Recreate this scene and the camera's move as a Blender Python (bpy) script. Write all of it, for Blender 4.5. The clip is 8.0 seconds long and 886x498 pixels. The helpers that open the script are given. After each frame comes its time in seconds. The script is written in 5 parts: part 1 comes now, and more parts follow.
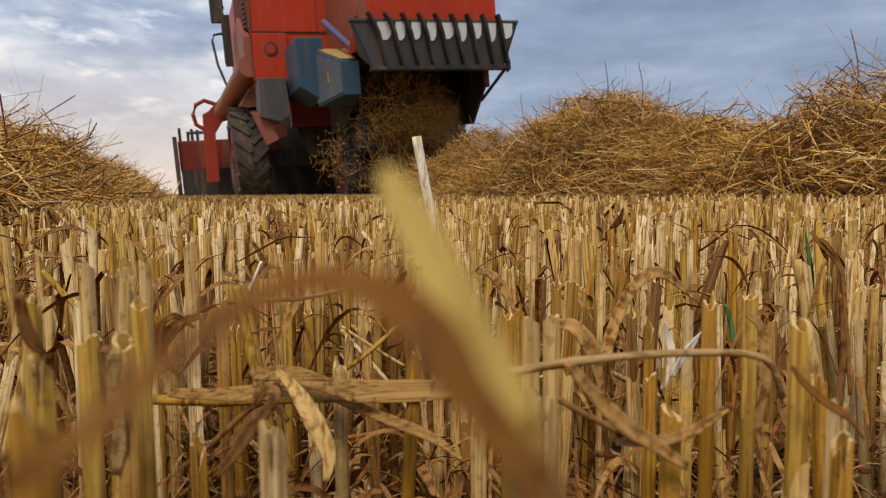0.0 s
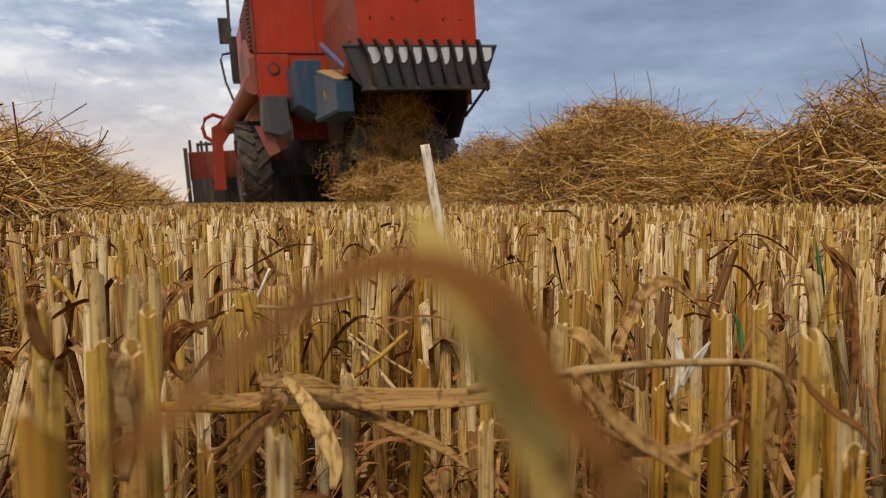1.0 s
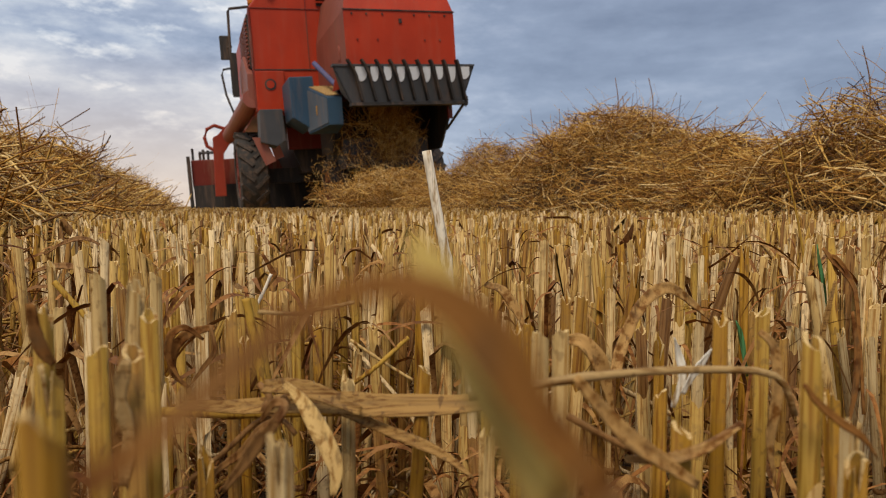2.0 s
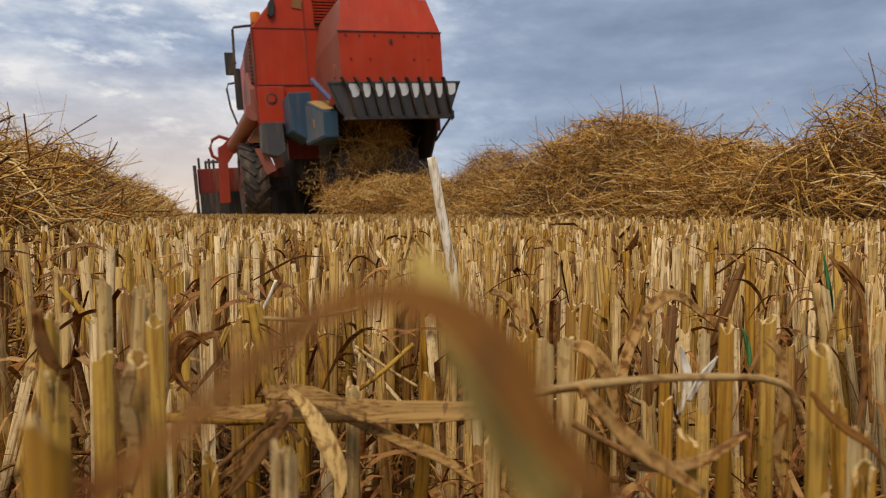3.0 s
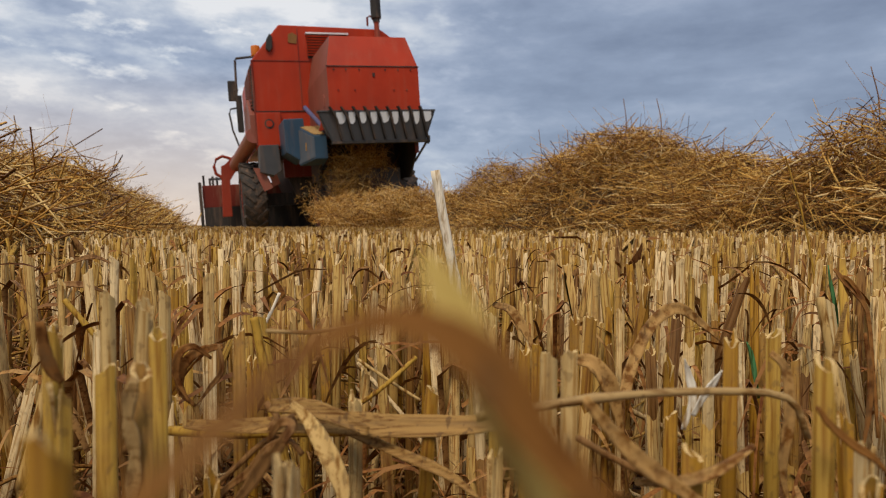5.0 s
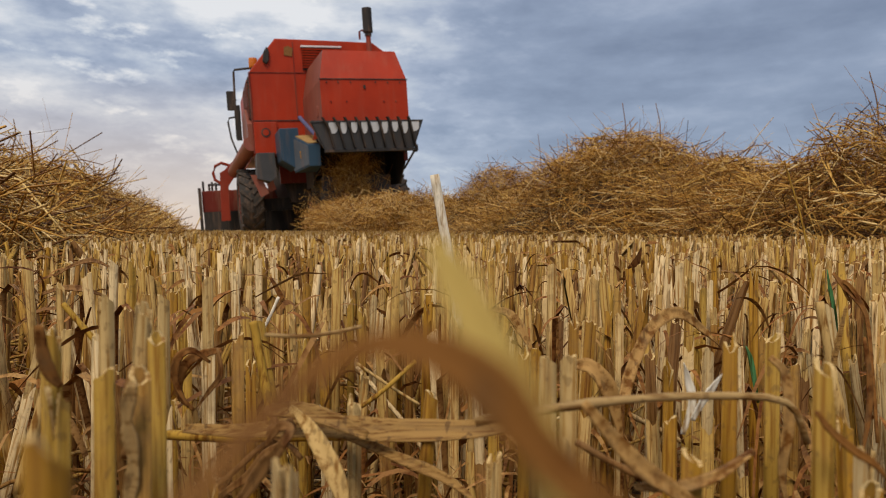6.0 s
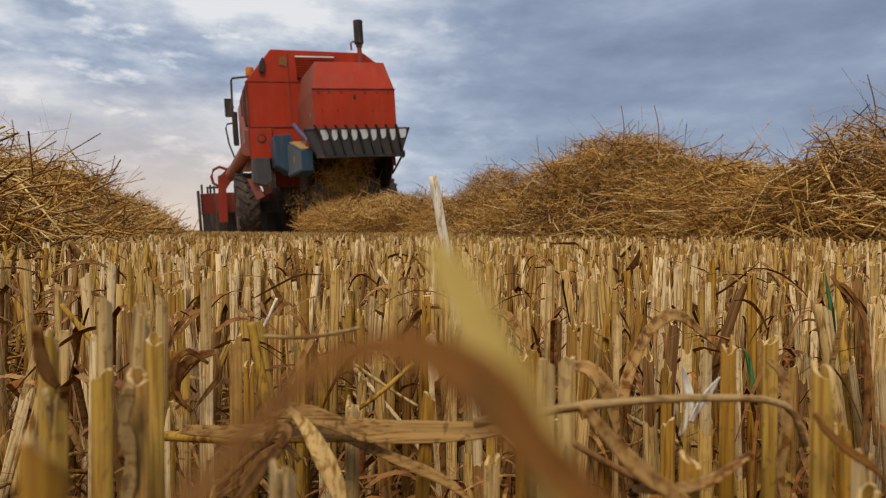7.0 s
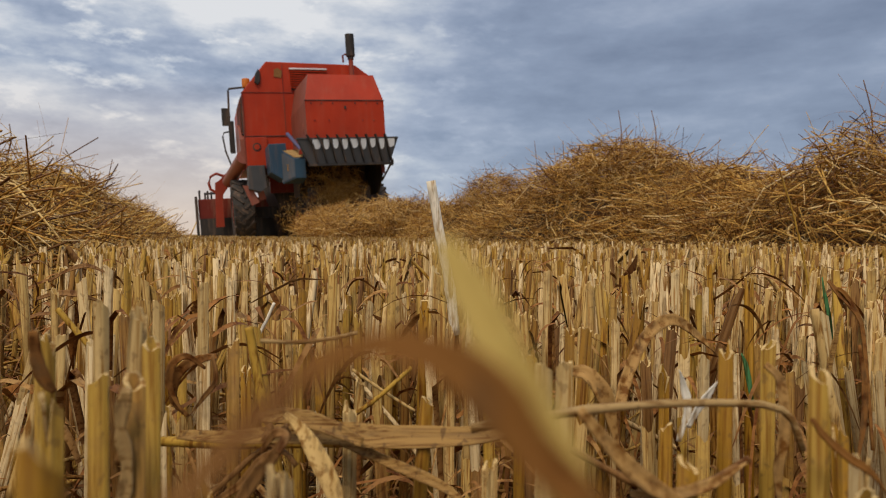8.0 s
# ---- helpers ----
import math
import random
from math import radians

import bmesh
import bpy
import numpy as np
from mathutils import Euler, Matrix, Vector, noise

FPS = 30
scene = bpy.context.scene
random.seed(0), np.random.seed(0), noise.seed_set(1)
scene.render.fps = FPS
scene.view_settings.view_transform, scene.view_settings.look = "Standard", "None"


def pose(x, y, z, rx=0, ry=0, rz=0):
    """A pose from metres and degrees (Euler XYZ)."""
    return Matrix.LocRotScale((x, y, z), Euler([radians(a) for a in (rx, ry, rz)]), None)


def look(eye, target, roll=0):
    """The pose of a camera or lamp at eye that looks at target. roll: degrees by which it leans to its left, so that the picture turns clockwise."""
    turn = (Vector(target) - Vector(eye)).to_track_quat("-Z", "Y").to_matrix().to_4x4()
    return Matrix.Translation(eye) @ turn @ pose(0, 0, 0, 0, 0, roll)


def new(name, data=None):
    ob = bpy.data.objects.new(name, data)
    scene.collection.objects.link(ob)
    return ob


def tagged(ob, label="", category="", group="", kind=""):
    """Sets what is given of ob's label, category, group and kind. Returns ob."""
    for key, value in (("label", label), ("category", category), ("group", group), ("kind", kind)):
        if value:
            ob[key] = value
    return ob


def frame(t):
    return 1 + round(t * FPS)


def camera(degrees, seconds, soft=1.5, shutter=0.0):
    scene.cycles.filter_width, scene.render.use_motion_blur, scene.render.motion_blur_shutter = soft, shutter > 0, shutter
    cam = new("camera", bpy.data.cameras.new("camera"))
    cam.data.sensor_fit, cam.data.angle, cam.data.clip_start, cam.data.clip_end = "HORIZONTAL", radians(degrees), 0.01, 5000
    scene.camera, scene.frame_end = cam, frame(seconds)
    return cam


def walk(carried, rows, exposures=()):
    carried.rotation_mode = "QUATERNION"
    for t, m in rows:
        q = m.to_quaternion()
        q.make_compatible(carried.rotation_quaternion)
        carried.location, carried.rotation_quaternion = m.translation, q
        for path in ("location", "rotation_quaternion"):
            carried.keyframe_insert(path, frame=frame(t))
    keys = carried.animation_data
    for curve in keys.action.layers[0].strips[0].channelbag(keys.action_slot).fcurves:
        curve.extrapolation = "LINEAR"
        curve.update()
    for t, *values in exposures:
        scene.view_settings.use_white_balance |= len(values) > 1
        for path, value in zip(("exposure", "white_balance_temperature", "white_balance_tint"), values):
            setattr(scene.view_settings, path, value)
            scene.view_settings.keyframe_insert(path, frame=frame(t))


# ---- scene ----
# ---- camera and its walk ----
cam = camera(67, 8.0, soft=0.6, shutter=0.4)
cam.data.dof.use_dof = True
cam.data.dof.focus_distance = 0.43
cam.data.dof.aperture_fstop = cam.data.lens / 1.1
PATH = [
    (0, look((0, 0, 0.17), (0.2442, 9.9604, -0.6854), -0.475)),
    (0.5, look((0, 0, 0.17), (0.1547, 9.9694, -0.5964), -0.338)),
    (1, look((0, 0, 0.17), (0.1274, 9.9720, -0.5664), -0.305)),
    (1.5, look((0, 0, 0.17), (0.1297, 9.9755, -0.5178), -0.166)),
    (3, look((0, 0, 0.17), (0.0341, 9.9848, -0.3803), -0.052)),
    (3.5, look((0, 0, 0.17), (-0.0000, 9.9888, -0.3022), 0.000)),
    (4, look((0, 0, 0.17), (-0.0209, 9.9908, -0.2583), 0.038)),
    (4.5, look((0, 0, 0.17), (-0.0176, 9.9923, -0.2216), 0.026)),
    (6, look((0, 0, 0.17), (-0.0049, 9.9957, -0.1235), 0.079)),
    (6.5, look((0, 0, 0.17), (0.0116, 9.9962, -0.1057), 0.189)),
    (7, look((0, 0, 0.17), (0.0170, 9.9963, -0.1002), 0.220)),
    (7.5, look((0, 0, 0.17), (0.0516, 9.9973, -0.0568), 0.324)),
    (8, look((0, 0, 0.17), (0.0520, 9.9979, -0.0303), 0.268)),
]
walk(cam, PATH, [(0.0, 0.04), (1.5, -0.04), (3.0, -0.07), (4.5, -0.11), (6.0, -0.14), (7.0, -0.16), (7.6, -0.19), (8.0, -0.22)])

# ---- sky, sun, exposure ----
scene.view_settings.exposure = 0.0


class Nodes:
    """Small builder for node trees."""

    def __init__(self, tree):
        self.tree = tree
        tree.nodes.clear()

    def add(self, kind, inputs=None, op=None):
        n = self.tree.nodes.new(kind)
        if op:
            n.operation = op
        for k, v in (inputs or {}).items():
            self.put(n.inputs[k], v)
        return n

    def put(self, socket, v):
        if isinstance(v, bpy.types.NodeSocket):
            self.tree.links.new(v, socket)
        else:
            socket.default_value = v

    def math(self, op, a, b=0.0, c=0.0):
        n = self.add("ShaderNodeMath", op=op)
        for s, v in zip(n.inputs, (a, b, c)):
            self.put(s, v)
        return n.outputs[0]

    def mix(self, f, a, b, blend="MIX"):
        n = self.add("ShaderNodeMix")
        n.data_type, n.blend_type = "RGBA", blend
        self.put(n.inputs[0], f)
        self.put(n.inputs[6], a)
        self.put(n.inputs[7], b)
        return n.outputs[2]

    def ramp(self, fac, stops, interp="LINEAR"):
        n = self.add("ShaderNodeValToRGB", {"Fac": fac})
        n.color_ramp.interpolation = interp
        els = n.color_ramp.elements
        while len(els) < len(stops):
            els.new(0.5)
        for e, (p, c) in zip(els, stops):
            e.position = p
            e.color = (*c, 1) if len(c) == 3 else c
        return n.outputs[0]

    def noise(self, vec, scale, detail=4.0, rough=0.55, dist=0.0):
        n = self.add("ShaderNodeTexNoise", {"Vector": vec, "Scale": scale, "Detail": detail, "Roughness": rough, "Distortion": dist})
        return n.outputs["Fac"]

    def stretch(self, vec, s, loc=(0, 0, 0), rot=(0, 0, 0)):
        if any(rot):
            vec = self.add("ShaderNodeMapping", {"Vector": vec, "Rotation": rot}).outputs[0]
        return self.add("ShaderNodeMapping", {"Vector": vec, "Scale": s, "Location": loc}).outputs[0]


SUN_EL, SUN_AZ = radians(55), radians(188)  # azimuth clockwise from +y: high behind the camera
world = bpy.data.worlds.new("sky")
scene.world = world
world.use_nodes = True
w = Nodes(world.node_tree)
sky = w.add("ShaderNodeTexSky")
sky.sky_type, sky.sun_disc, sky.sun_elevation, sky.sun_rotation = "NISHITA", False, SUN_EL, SUN_AZ
direction = w.add("ShaderNodeTexCoord").outputs["Generated"]
sep = w.add("ShaderNodeSeparateXYZ", {"Vector": direction})
dx, dy, dz = sep.outputs
up = w.math("MAXIMUM", dz, 0.0)
big = w.noise(w.stretch(direction, (1.5, 1.5, 6.0), (4.6, 1.9, 0.7)), 1.5, 8.0, 0.52, 0.0)
fine = w.noise(w.stretch(direction, (1.7, 1.7, 4.6), (7.3, 2.2, 0.3)), 5.5, 12.0, 0.60, 0.0)
lit = w.math("MINIMUM", w.math("MAXIMUM", w.math("MULTIPLY_ADD", dx, -0.8, 0.40), 0.22), 0.60)
cover = w.math("ADD", w.math("MULTIPLY_ADD", w.math("SUBTRACT", big, 0.5), 0.55, 0.5), w.math("MULTIPLY", w.math("SUBTRACT", fine, 0.5), lit))
cover = w.math("ADD", cover, w.math("MULTIPLY_ADD", dx, -0.13, -0.012))
puff = w.noise(w.stretch(direction, (1.6, 1.6, 4.0), (2.1, 5.2, 1.3)), 9.0, 9.0, 0.58, 0.0)
edge = w.math("MULTIPLY", w.math("MAXIMUM", w.math("SUBTRACT", puff, 0.55), 0.0), w.math("MINIMUM", w.math("MAXIMUM", w.math("MULTIPLY_ADD", dx, -3.0, 0.7), 0.25), 1.5))
cover = w.math("MULTIPLY_ADD", edge, 0.75, cover)
# the deck thins into a bright rift ahead, a little to the west
rift = w.math("MULTIPLY", w.math("MINIMUM", w.math("MAXIMUM", w.math("MULTIPLY_ADD", up, 9.0, -2.0), 0.0), 1.0), w.math("MAXIMUM", w.math("SUBTRACT", 1.0, w.math("MULTIPLY", w.math("ABSOLUTE", w.math("ADD", dx, 0.30)), 2.4)), 0.0))
cover = w.math("ADD", cover, w.math("MULTIPLY", rift, 0.26))
cloud = w.ramp(cover, [(0.34, (0.225, 0.28, 0.40)), (0.45, (0.32, 0.39, 0.53)), (0.53, (0.44, 0.51, 0.65)), (0.60, (0.61, 0.67, 0.77)), (0.72, (0.94, 0.95, 0.97))])
# warm break low on the western side
low = w.math("MULTIPLY", w.math("SUBTRACT", 1.0, w.math("MINIMUM", w.math("MULTIPLY", up, 4.6), 1.0)), w.math("MINIMUM", w.math("MAXIMUM", w.math("MULTIPLY_ADD", dx, -3.4, -0.12), 0.0), 1.0))
cloud = w.mix(w.math("MULTIPLY", low, 0.95), cloud, (0.90, 0.73, 0.61, 1))
# thinner cloud overhead and towards the sun
lift = w.math("ADD", w.math("MULTIPLY_ADD", w.math("MAXIMUM", w.math("SUBTRACT", up, 0.35), 0.0), 0.5, 1.0), w.math("MULTIPLY", w.math("MAXIMUM", w.math("MULTIPLY", dy, -1.0), 0.0), 0.4))
bg_cloud = w.add("ShaderNodeBackground", {"Color": cloud, "Strength": lift})
bg_sky = w.add("ShaderNodeBackground", {"Color": sky.outputs[0], "Strength": 0.09})
both = w.add("ShaderNodeMixShader", {0: 0.88, 1: bg_sky.outputs[0], 2: bg_cloud.outputs[0]})
w.add("ShaderNodeOutputWorld", {"Surface": both.outputs[0]})

sun_data = bpy.data.lights.new("sun", "SUN")
sun_data.energy, sun_data.angle, sun_data.color = 2.35, radians(20), (1.0, 0.90, 0.76)
sun = new("sun", sun_data)
sun.matrix_world = look((0, 0, 20), (-math.sin(SUN_AZ) * math.cos(SUN_EL), -math.cos(SUN_AZ) * math.cos(SUN_EL), 20 - math.sin(SUN_EL)))

# ---- materials ----


def material(name):
    m = bpy.data.materials.new(name)
    m.use_nodes = True
    return m, Nodes(m.node_tree)


def finish(n, color, rough=0.6, metal=0.0, bump=None, strength=0.3, distance=0.002, **more):
    inputs = {"Base Color": color, "Roughness": rough, "Metallic": metal, "Specular IOR Level": 0.3}
    inputs.update(more)
    b = n.add("ShaderNodeBsdfPrincipled", inputs)
    if bump is not None:
        k = n.add("ShaderNodeBump", {"Height": bump, "Strength": strength, "Distance": distance})
        n.put(b.inputs["Normal"], k.outputs[0])
    n.add("ShaderNodeOutputMaterial", {"Surface": b.outputs[0]})


def straw_material(name, stops, islands, streak=(800, 800, 9), blotch=(260, 260, 11), dark=0.5, spots=0.5, rough=0.68, fleck_size=(1, 1, 0.4), groove=(0.40, 0.27, 0.13)):
    """Dry straw: tone by piece, streaks along the stem, dark flecks."""
    m, n = material(name)
    if islands:
        rnd = n.add("ShaderNodeNewGeometry").outputs["Random Per Island"]
    else:
        rnd = n.add("ShaderNodeObjectInfo").outputs["Random"]
    tone = n.ramp(rnd, stops)
    vec = n.add("ShaderNodeTexCoord").outputs["Object"]
    shift = n.add("ShaderNodeCombineXYZ", {"X": n.math("MULTIPLY", rnd, 37.0), "Y": n.math("MULTIPLY", rnd, 11.0), "Z": n.math("MULTIPLY", rnd, 5.0)}).outputs[0]
    vec = n.add("ShaderNodeVectorMath", {0: vec, 1: shift}, op="ADD").outputs[0]
    lines = n.noise(n.stretch(vec, streak), 1.0, 3.0, 0.6)
    patch = n.noise(n.stretch(vec, blotch), 1.0, 4.0, 0.6)
    fleck = n.noise(n.stretch(vec, fleck_size), 420.0, 2.0, 0.5)
    c = n.mix(n.ramp(lines, [(0.36, (1, 1, 1)), (0.52, (0, 0, 0))]), tone, n.mix(1.0, tone, (*groove, 1), "MULTIPLY"))
    c = n.mix(n.math("MULTIPLY", n.ramp(patch, [(0.50, (0, 0, 0)), (0.72, (1, 1, 1))]), dark), c, (0.16, 0.085, 0.032, 1))
    c = n.mix(n.math("MULTIPLY", n.ramp(fleck, [(0.61, (0, 0, 0)), (0.66, (1, 1, 1))]), spots), c, (0.10, 0.048, 0.016, 1))
    finish(n, c, rough, bump=lines, strength=0.35, distance=0.0006, **{"Specular IOR Level": 0.16})
    return m


PALE, CREAM, GOLD, AMBER, TAN, BROWN = (0.70, 0.50, 0.25), (0.53, 0.335, 0.115), (0.42, 0.235, 0.032), (0.32, 0.155, 0.012), (0.25, 0.118, 0.026), (0.15, 0.066, 0.018)
STEM_TONES = [(0.0, PALE), (0.2, PALE), (0.3, CREAM), (0.45, GOLD), (0.62, CREAM), (0.80, AMBER), (0.93, TAN), (1.0, BROWN)]
STRAW_TONES = [(0.0, (0.88, 0.64, 0.30)), (0.20, (0.82, 0.50, 0.13)), (0.47, (0.62, 0.32, 0.06)), (0.72, (0.28, 0.115, 0.018)), (1.0, (0.10, 0.04, 0.01))]
LEAF_TONES = [(0.0, (0.36, 0.15, 0.035)), (0.45, (0.20, 0.072, 0.016)), (0.75, (0.48, 0.26, 0.08)), (1.0, (0.15, 0.056, 0.014))]
M_STEM = straw_material("stubble_stem", [(p, tuple(0.88 * v for v in t)) for p, t in STEM_TONES], False, streak=(1100, 1100, 5), blotch=(170, 170, 22), spots=0.4, fleck_size=(1, 1, 0.09), groove=(0.52, 0.38, 0.20))
M_STEMS = straw_material("stubble_stems_far", STEM_TONES, True, streak=(600, 600, 30), blotch=(90, 90, 40))
M_STRAW = straw_material("threshed_straw", STRAW_TONES, True, streak=(60, 60, 60), blotch=(30, 30, 30), dark=0.35, spots=0.2, rough=0.5)
M_LEAVES = straw_material("dry_leaves", LEAF_TONES, True, streak=(180, 180, 180), blotch=(60, 60, 60), dark=0.5)
M_LEAF = straw_material("dry_leaf", LEAF_TONES, False, streak=(300, 300, 60), blotch=(90, 90, 40), dark=0.45)


def single(name, tone, **kw):
    kw = {"streak": (500, 500, 60), "blotch": (110, 110, 50), **kw}
    return straw_material(name, [(0.0, tone), (1.0, tone)], False, **kw)


M_PALE = single("bleached_straw", (0.88, 0.76, 0.56), dark=0.3, spots=0.2)
M_CREAM = single("cream_straw", CREAM, dark=0.3)
M_GOLD = single("golden_straw", GOLD, dark=0.3)
STEM_GRAIN = {"streak": (1100, 1100, 5), "blotch": (170, 170, 22), "spots": 0.4, "fleck_size": (1, 1, 0.09), "groove": (0.60, 0.46, 0.26)}
M_STEM_CREAM = single("cream_stem", (0.41, 0.265, 0.098), dark=0.3, **STEM_GRAIN)
M_STEM_PALE = single("pale_stem", (0.42, 0.29, 0.13), dark=0.3, **STEM_GRAIN)
M_STEM_DULL = single("weathered_stem", (0.30, 0.155, 0.032), dark=0.55, **STEM_GRAIN)
M_STEM_GOLD = single("golden_stem", (0.34, 0.195, 0.030), dark=0.3, **STEM_GRAIN)
M_STEM_AMBER = single("amber_stem", (0.29, 0.14, 0.012), dark=0.3, **STEM_GRAIN)
M_BROWN = single("brown_leaf", (0.21, 0.084, 0.016), dark=0.45, streak=(160, 160, 160), blotch=(75, 75, 75), rough=0.8)
M_BLADE = single("yellow_leaf", (0.60, 0.41, 0.11), dark=0.15, spots=0.1)
M_TWIG = single("withered_stem", (0.24, 0.115, 0.035), dark=0.5)
M_TAN = single("tan_leaf", (0.42, 0.23, 0.07), dark=0.75, spots=0.6, streak=(260, 260, 260), blotch=(170, 170, 170))
M_PITH = single("pale_cut_straw", (0.62, 0.42, 0.17), dark=0.25, spots=0.2)
M_RUST = single("rusty_leaf", (0.24, 0.10, 0.024), dark=0.7, streak=(220, 220, 220), blotch=(150, 150, 150), rough=0.9)
M_STREAK = single("streaked_leaf", (0.33, 0.18, 0.05), dark=0.7, spots=0.7, streak=(25, 1300, 1300), blotch=(50, 400, 400))
M_DULL = single("weathered_straw", (0.40, 0.25, 0.095), dark=0.4, streak=(60, 500, 500))
M_GREEN = single("green_blade", (0.07, 0.20, 0.07), dark=0.2)
M_HUSK = single("white_husk", (0.74, 0.66, 0.52), dark=0.1, spots=0.1)


def ground_material():
    m, n = material("stubble_soil")
    vec = n.add("ShaderNodeTexCoord").outputs["Object"]
    a = n.noise(vec, 3.0, 6.0, 0.6)
    b = n.noise(vec, 90.0, 5.0, 0.65)
    s1 = n.noise(n.stretch(vec, (240, 30, 1), rot=(0, 0, 0.9)), 1.0, 3.0)
    s2 = n.noise(n.stretch(vec, (30, 260, 1), rot=(0, 0, 0.25)), 1.0, 3.0)
    straw = n.math("MAXIMUM", s1, s2)
    c = n.ramp(b, [(0.3, (0.028, 0.014, 0.007)), (0.7, (0.10, 0.052, 0.022))])
    c = n.mix(n.ramp(straw, [(0.56, (0, 0, 0)), (0.64, (1, 1, 1))]), c, n.mix(a, (0.34, 0.19, 0.06, 1), (0.17, 0.085, 0.025, 1)))
    # away from the trodden patch the standing stubble closes over the soil
    away = n.add("ShaderNodeVectorMath", {0: vec}, op="LENGTH").outputs["Value"]
    far = n.math("MINIMUM", n.math("MAXIMUM", n.math("MULTIPLY_ADD", away, 0.16, -0.25), 0.0), 0.9)
    c = n.mix(far, c, n.mix(a, (0.46, 0.31, 0.11, 1), (0.38, 0.25, 0.085, 1)))
    finish(n, c, 0.9, bump=n.math("ADD", b, straw), strength=0.8, distance=0.01)
    return m


def paint(name, tone, dust=0.25, rough=0.42, wear=0.2):
    m, n = material(name)
    vec = n.add("ShaderNodeTexCoord").outputs["Object"]
    cloudy = n.noise(vec, 1.7, 5.0, 0.6)
    runs = n.noise(n.stretch(vec, (9, 9, 1.1)), 1.0, 5.0, 0.65)
    chips = n.noise(vec, 28.0, 4.0, 0.7)
    c = n.mix(n.ramp(cloudy, [(0.3, (0, 0, 0)), (0.75, (1, 1, 1))]), (*tone, 1), tuple(v * 0.72 for v in tone) + (1,))
    c = n.mix(n.math("MULTIPLY", n.ramp(runs, [(0.48, (0, 0, 0)), (0.75, (1, 1, 1))]), dust), c, (0.22, 0.13, 0.08, 1))
    c = n.mix(n.math("MULTIPLY", n.ramp(chips, [(0.66, (0, 0, 0)), (0.72, (1, 1, 1))]), wear), c, (0.06, 0.035, 0.025, 1))
    finish(n, c, n.math("MULTIPLY_ADD", runs, 0.3, rough - 0.1), bump=chips, strength=0.12, distance=0.004, **{"Specular IOR Level": 0.2})
    return m


M_GROUND = ground_material()
M_RED = paint("red_paint", (0.385, 0.031, 0.006), dust=0.16)
M_RED_OLD = paint("faded_red_paint", (0.27, 0.034, 0.014), dust=0.35)
# grimy red, base darkened to stand for shade on low and underbody parts
M_RED_DARK = paint("grimy_shaded_red_paint", (0.17, 0.024, 0.013), dust=0.6)
M_BLUE = paint("blue_paint", (0.032, 0.066, 0.105), dust=0.35)
M_DUSTY = paint("dusty_grey_steel", (0.085, 0.10, 0.12), dust=0.5, rough=0.6)
M_PURPLE = paint("violet_grey_paint", (0.09, 0.085, 0.17), dust=0.3)
M_GREY = paint("dark_grey_steel", (0.062, 0.061, 0.062), dust=0.3, rough=0.5)
M_BLACK = paint("black_steel", (0.034, 0.029, 0.025), dust=0.5, rough=0.5)
M_WHITE = paint("bare_worn_steel", (0.74, 0.74, 0.74), dust=0.2, rough=0.35)
M_RUBBER = paint("black_rubber", (0.045, 0.038, 0.032), dust=0.8, rough=0.75)
# bleached red of tube and panels; on the hood side it paints reflected sheen
M_PINK = paint("bleached_and_sheen_red_paint", (0.25, 0.072, 0.045), dust=0.45)
M_LAMP = paint("amber_lens", (0.55, 0.16, 0.02), dust=0.1, rough=0.15)

# ---- builders ----
RNG = np.random.default_rng(8)


def mesh_from(name, verts, faces, mat, smooth=True):
    me = bpy.data.meshes.new(name)
    me.from_pydata(verts, [], faces)
    me.materials.append(mat)
    if smooth:
        me.polygons.foreach_set("use_smooth", [True] * len(me.polygons))
    me.update()
    return me


def part(name, bm, mat, parent=None, label="", bevel=0.0, smooth=False):
    """One bmesh as one mesh object, under a thing or a part."""
    bmesh.ops.recalc_face_normals(bm, faces=bm.faces)
    if bevel:
        bmesh.ops.bevel(bm, geom=[e for e in bm.edges if e.calc_face_angle(0) > 0.6], offset=bevel, segments=2, affect="EDGES", profile=0.6)
    me = bpy.data.meshes.new(name)
    bm.to_mesh(me)
    bm.free()
    me.materials.append(mat)
    if smooth:
        me.polygons.foreach_set("use_smooth", [True] * len(me.polygons))
    ob = new(name, me)
    ob.parent = parent
    return tagged(ob, label)


def box(x0, x1, y0, y1, z0, z1, bm=None):
    bm = bm or bmesh.new()
    bmesh.ops.create_cube(bm, size=1, matrix=Matrix.Translation(((x0 + x1) / 2, (y0 + y1) / 2, (z0 + z1) / 2)) @ Matrix.Diagonal((x1 - x0, y1 - y0, z1 - z0, 1)))
    return bm


def prism(outline, a, b, axis="y", bm=None):
    """A closed outline extruded from a to b. axis y: outline in x, z; axis x: outline in y, z; axis z: outline in x, y."""
    bm = bm or bmesh.new()

    def at(p, k):
        return {"y": (p[0], k, p[1]), "x": (k, p[0], p[1]), "z": (p[0], p[1], k)}[axis]

    v0, v1 = [bm.verts.new(at(p, a)) for p in outline], [bm.verts.new(at(p, b)) for p in outline]
    bm.faces.new(v0), bm.faces.new(v1[::-1])
    for i in range(len(outline)):
        j = (i + 1) % len(outline)
        bm.faces.new((v0[i], v0[j], v1[j], v1[i]))
    return bm


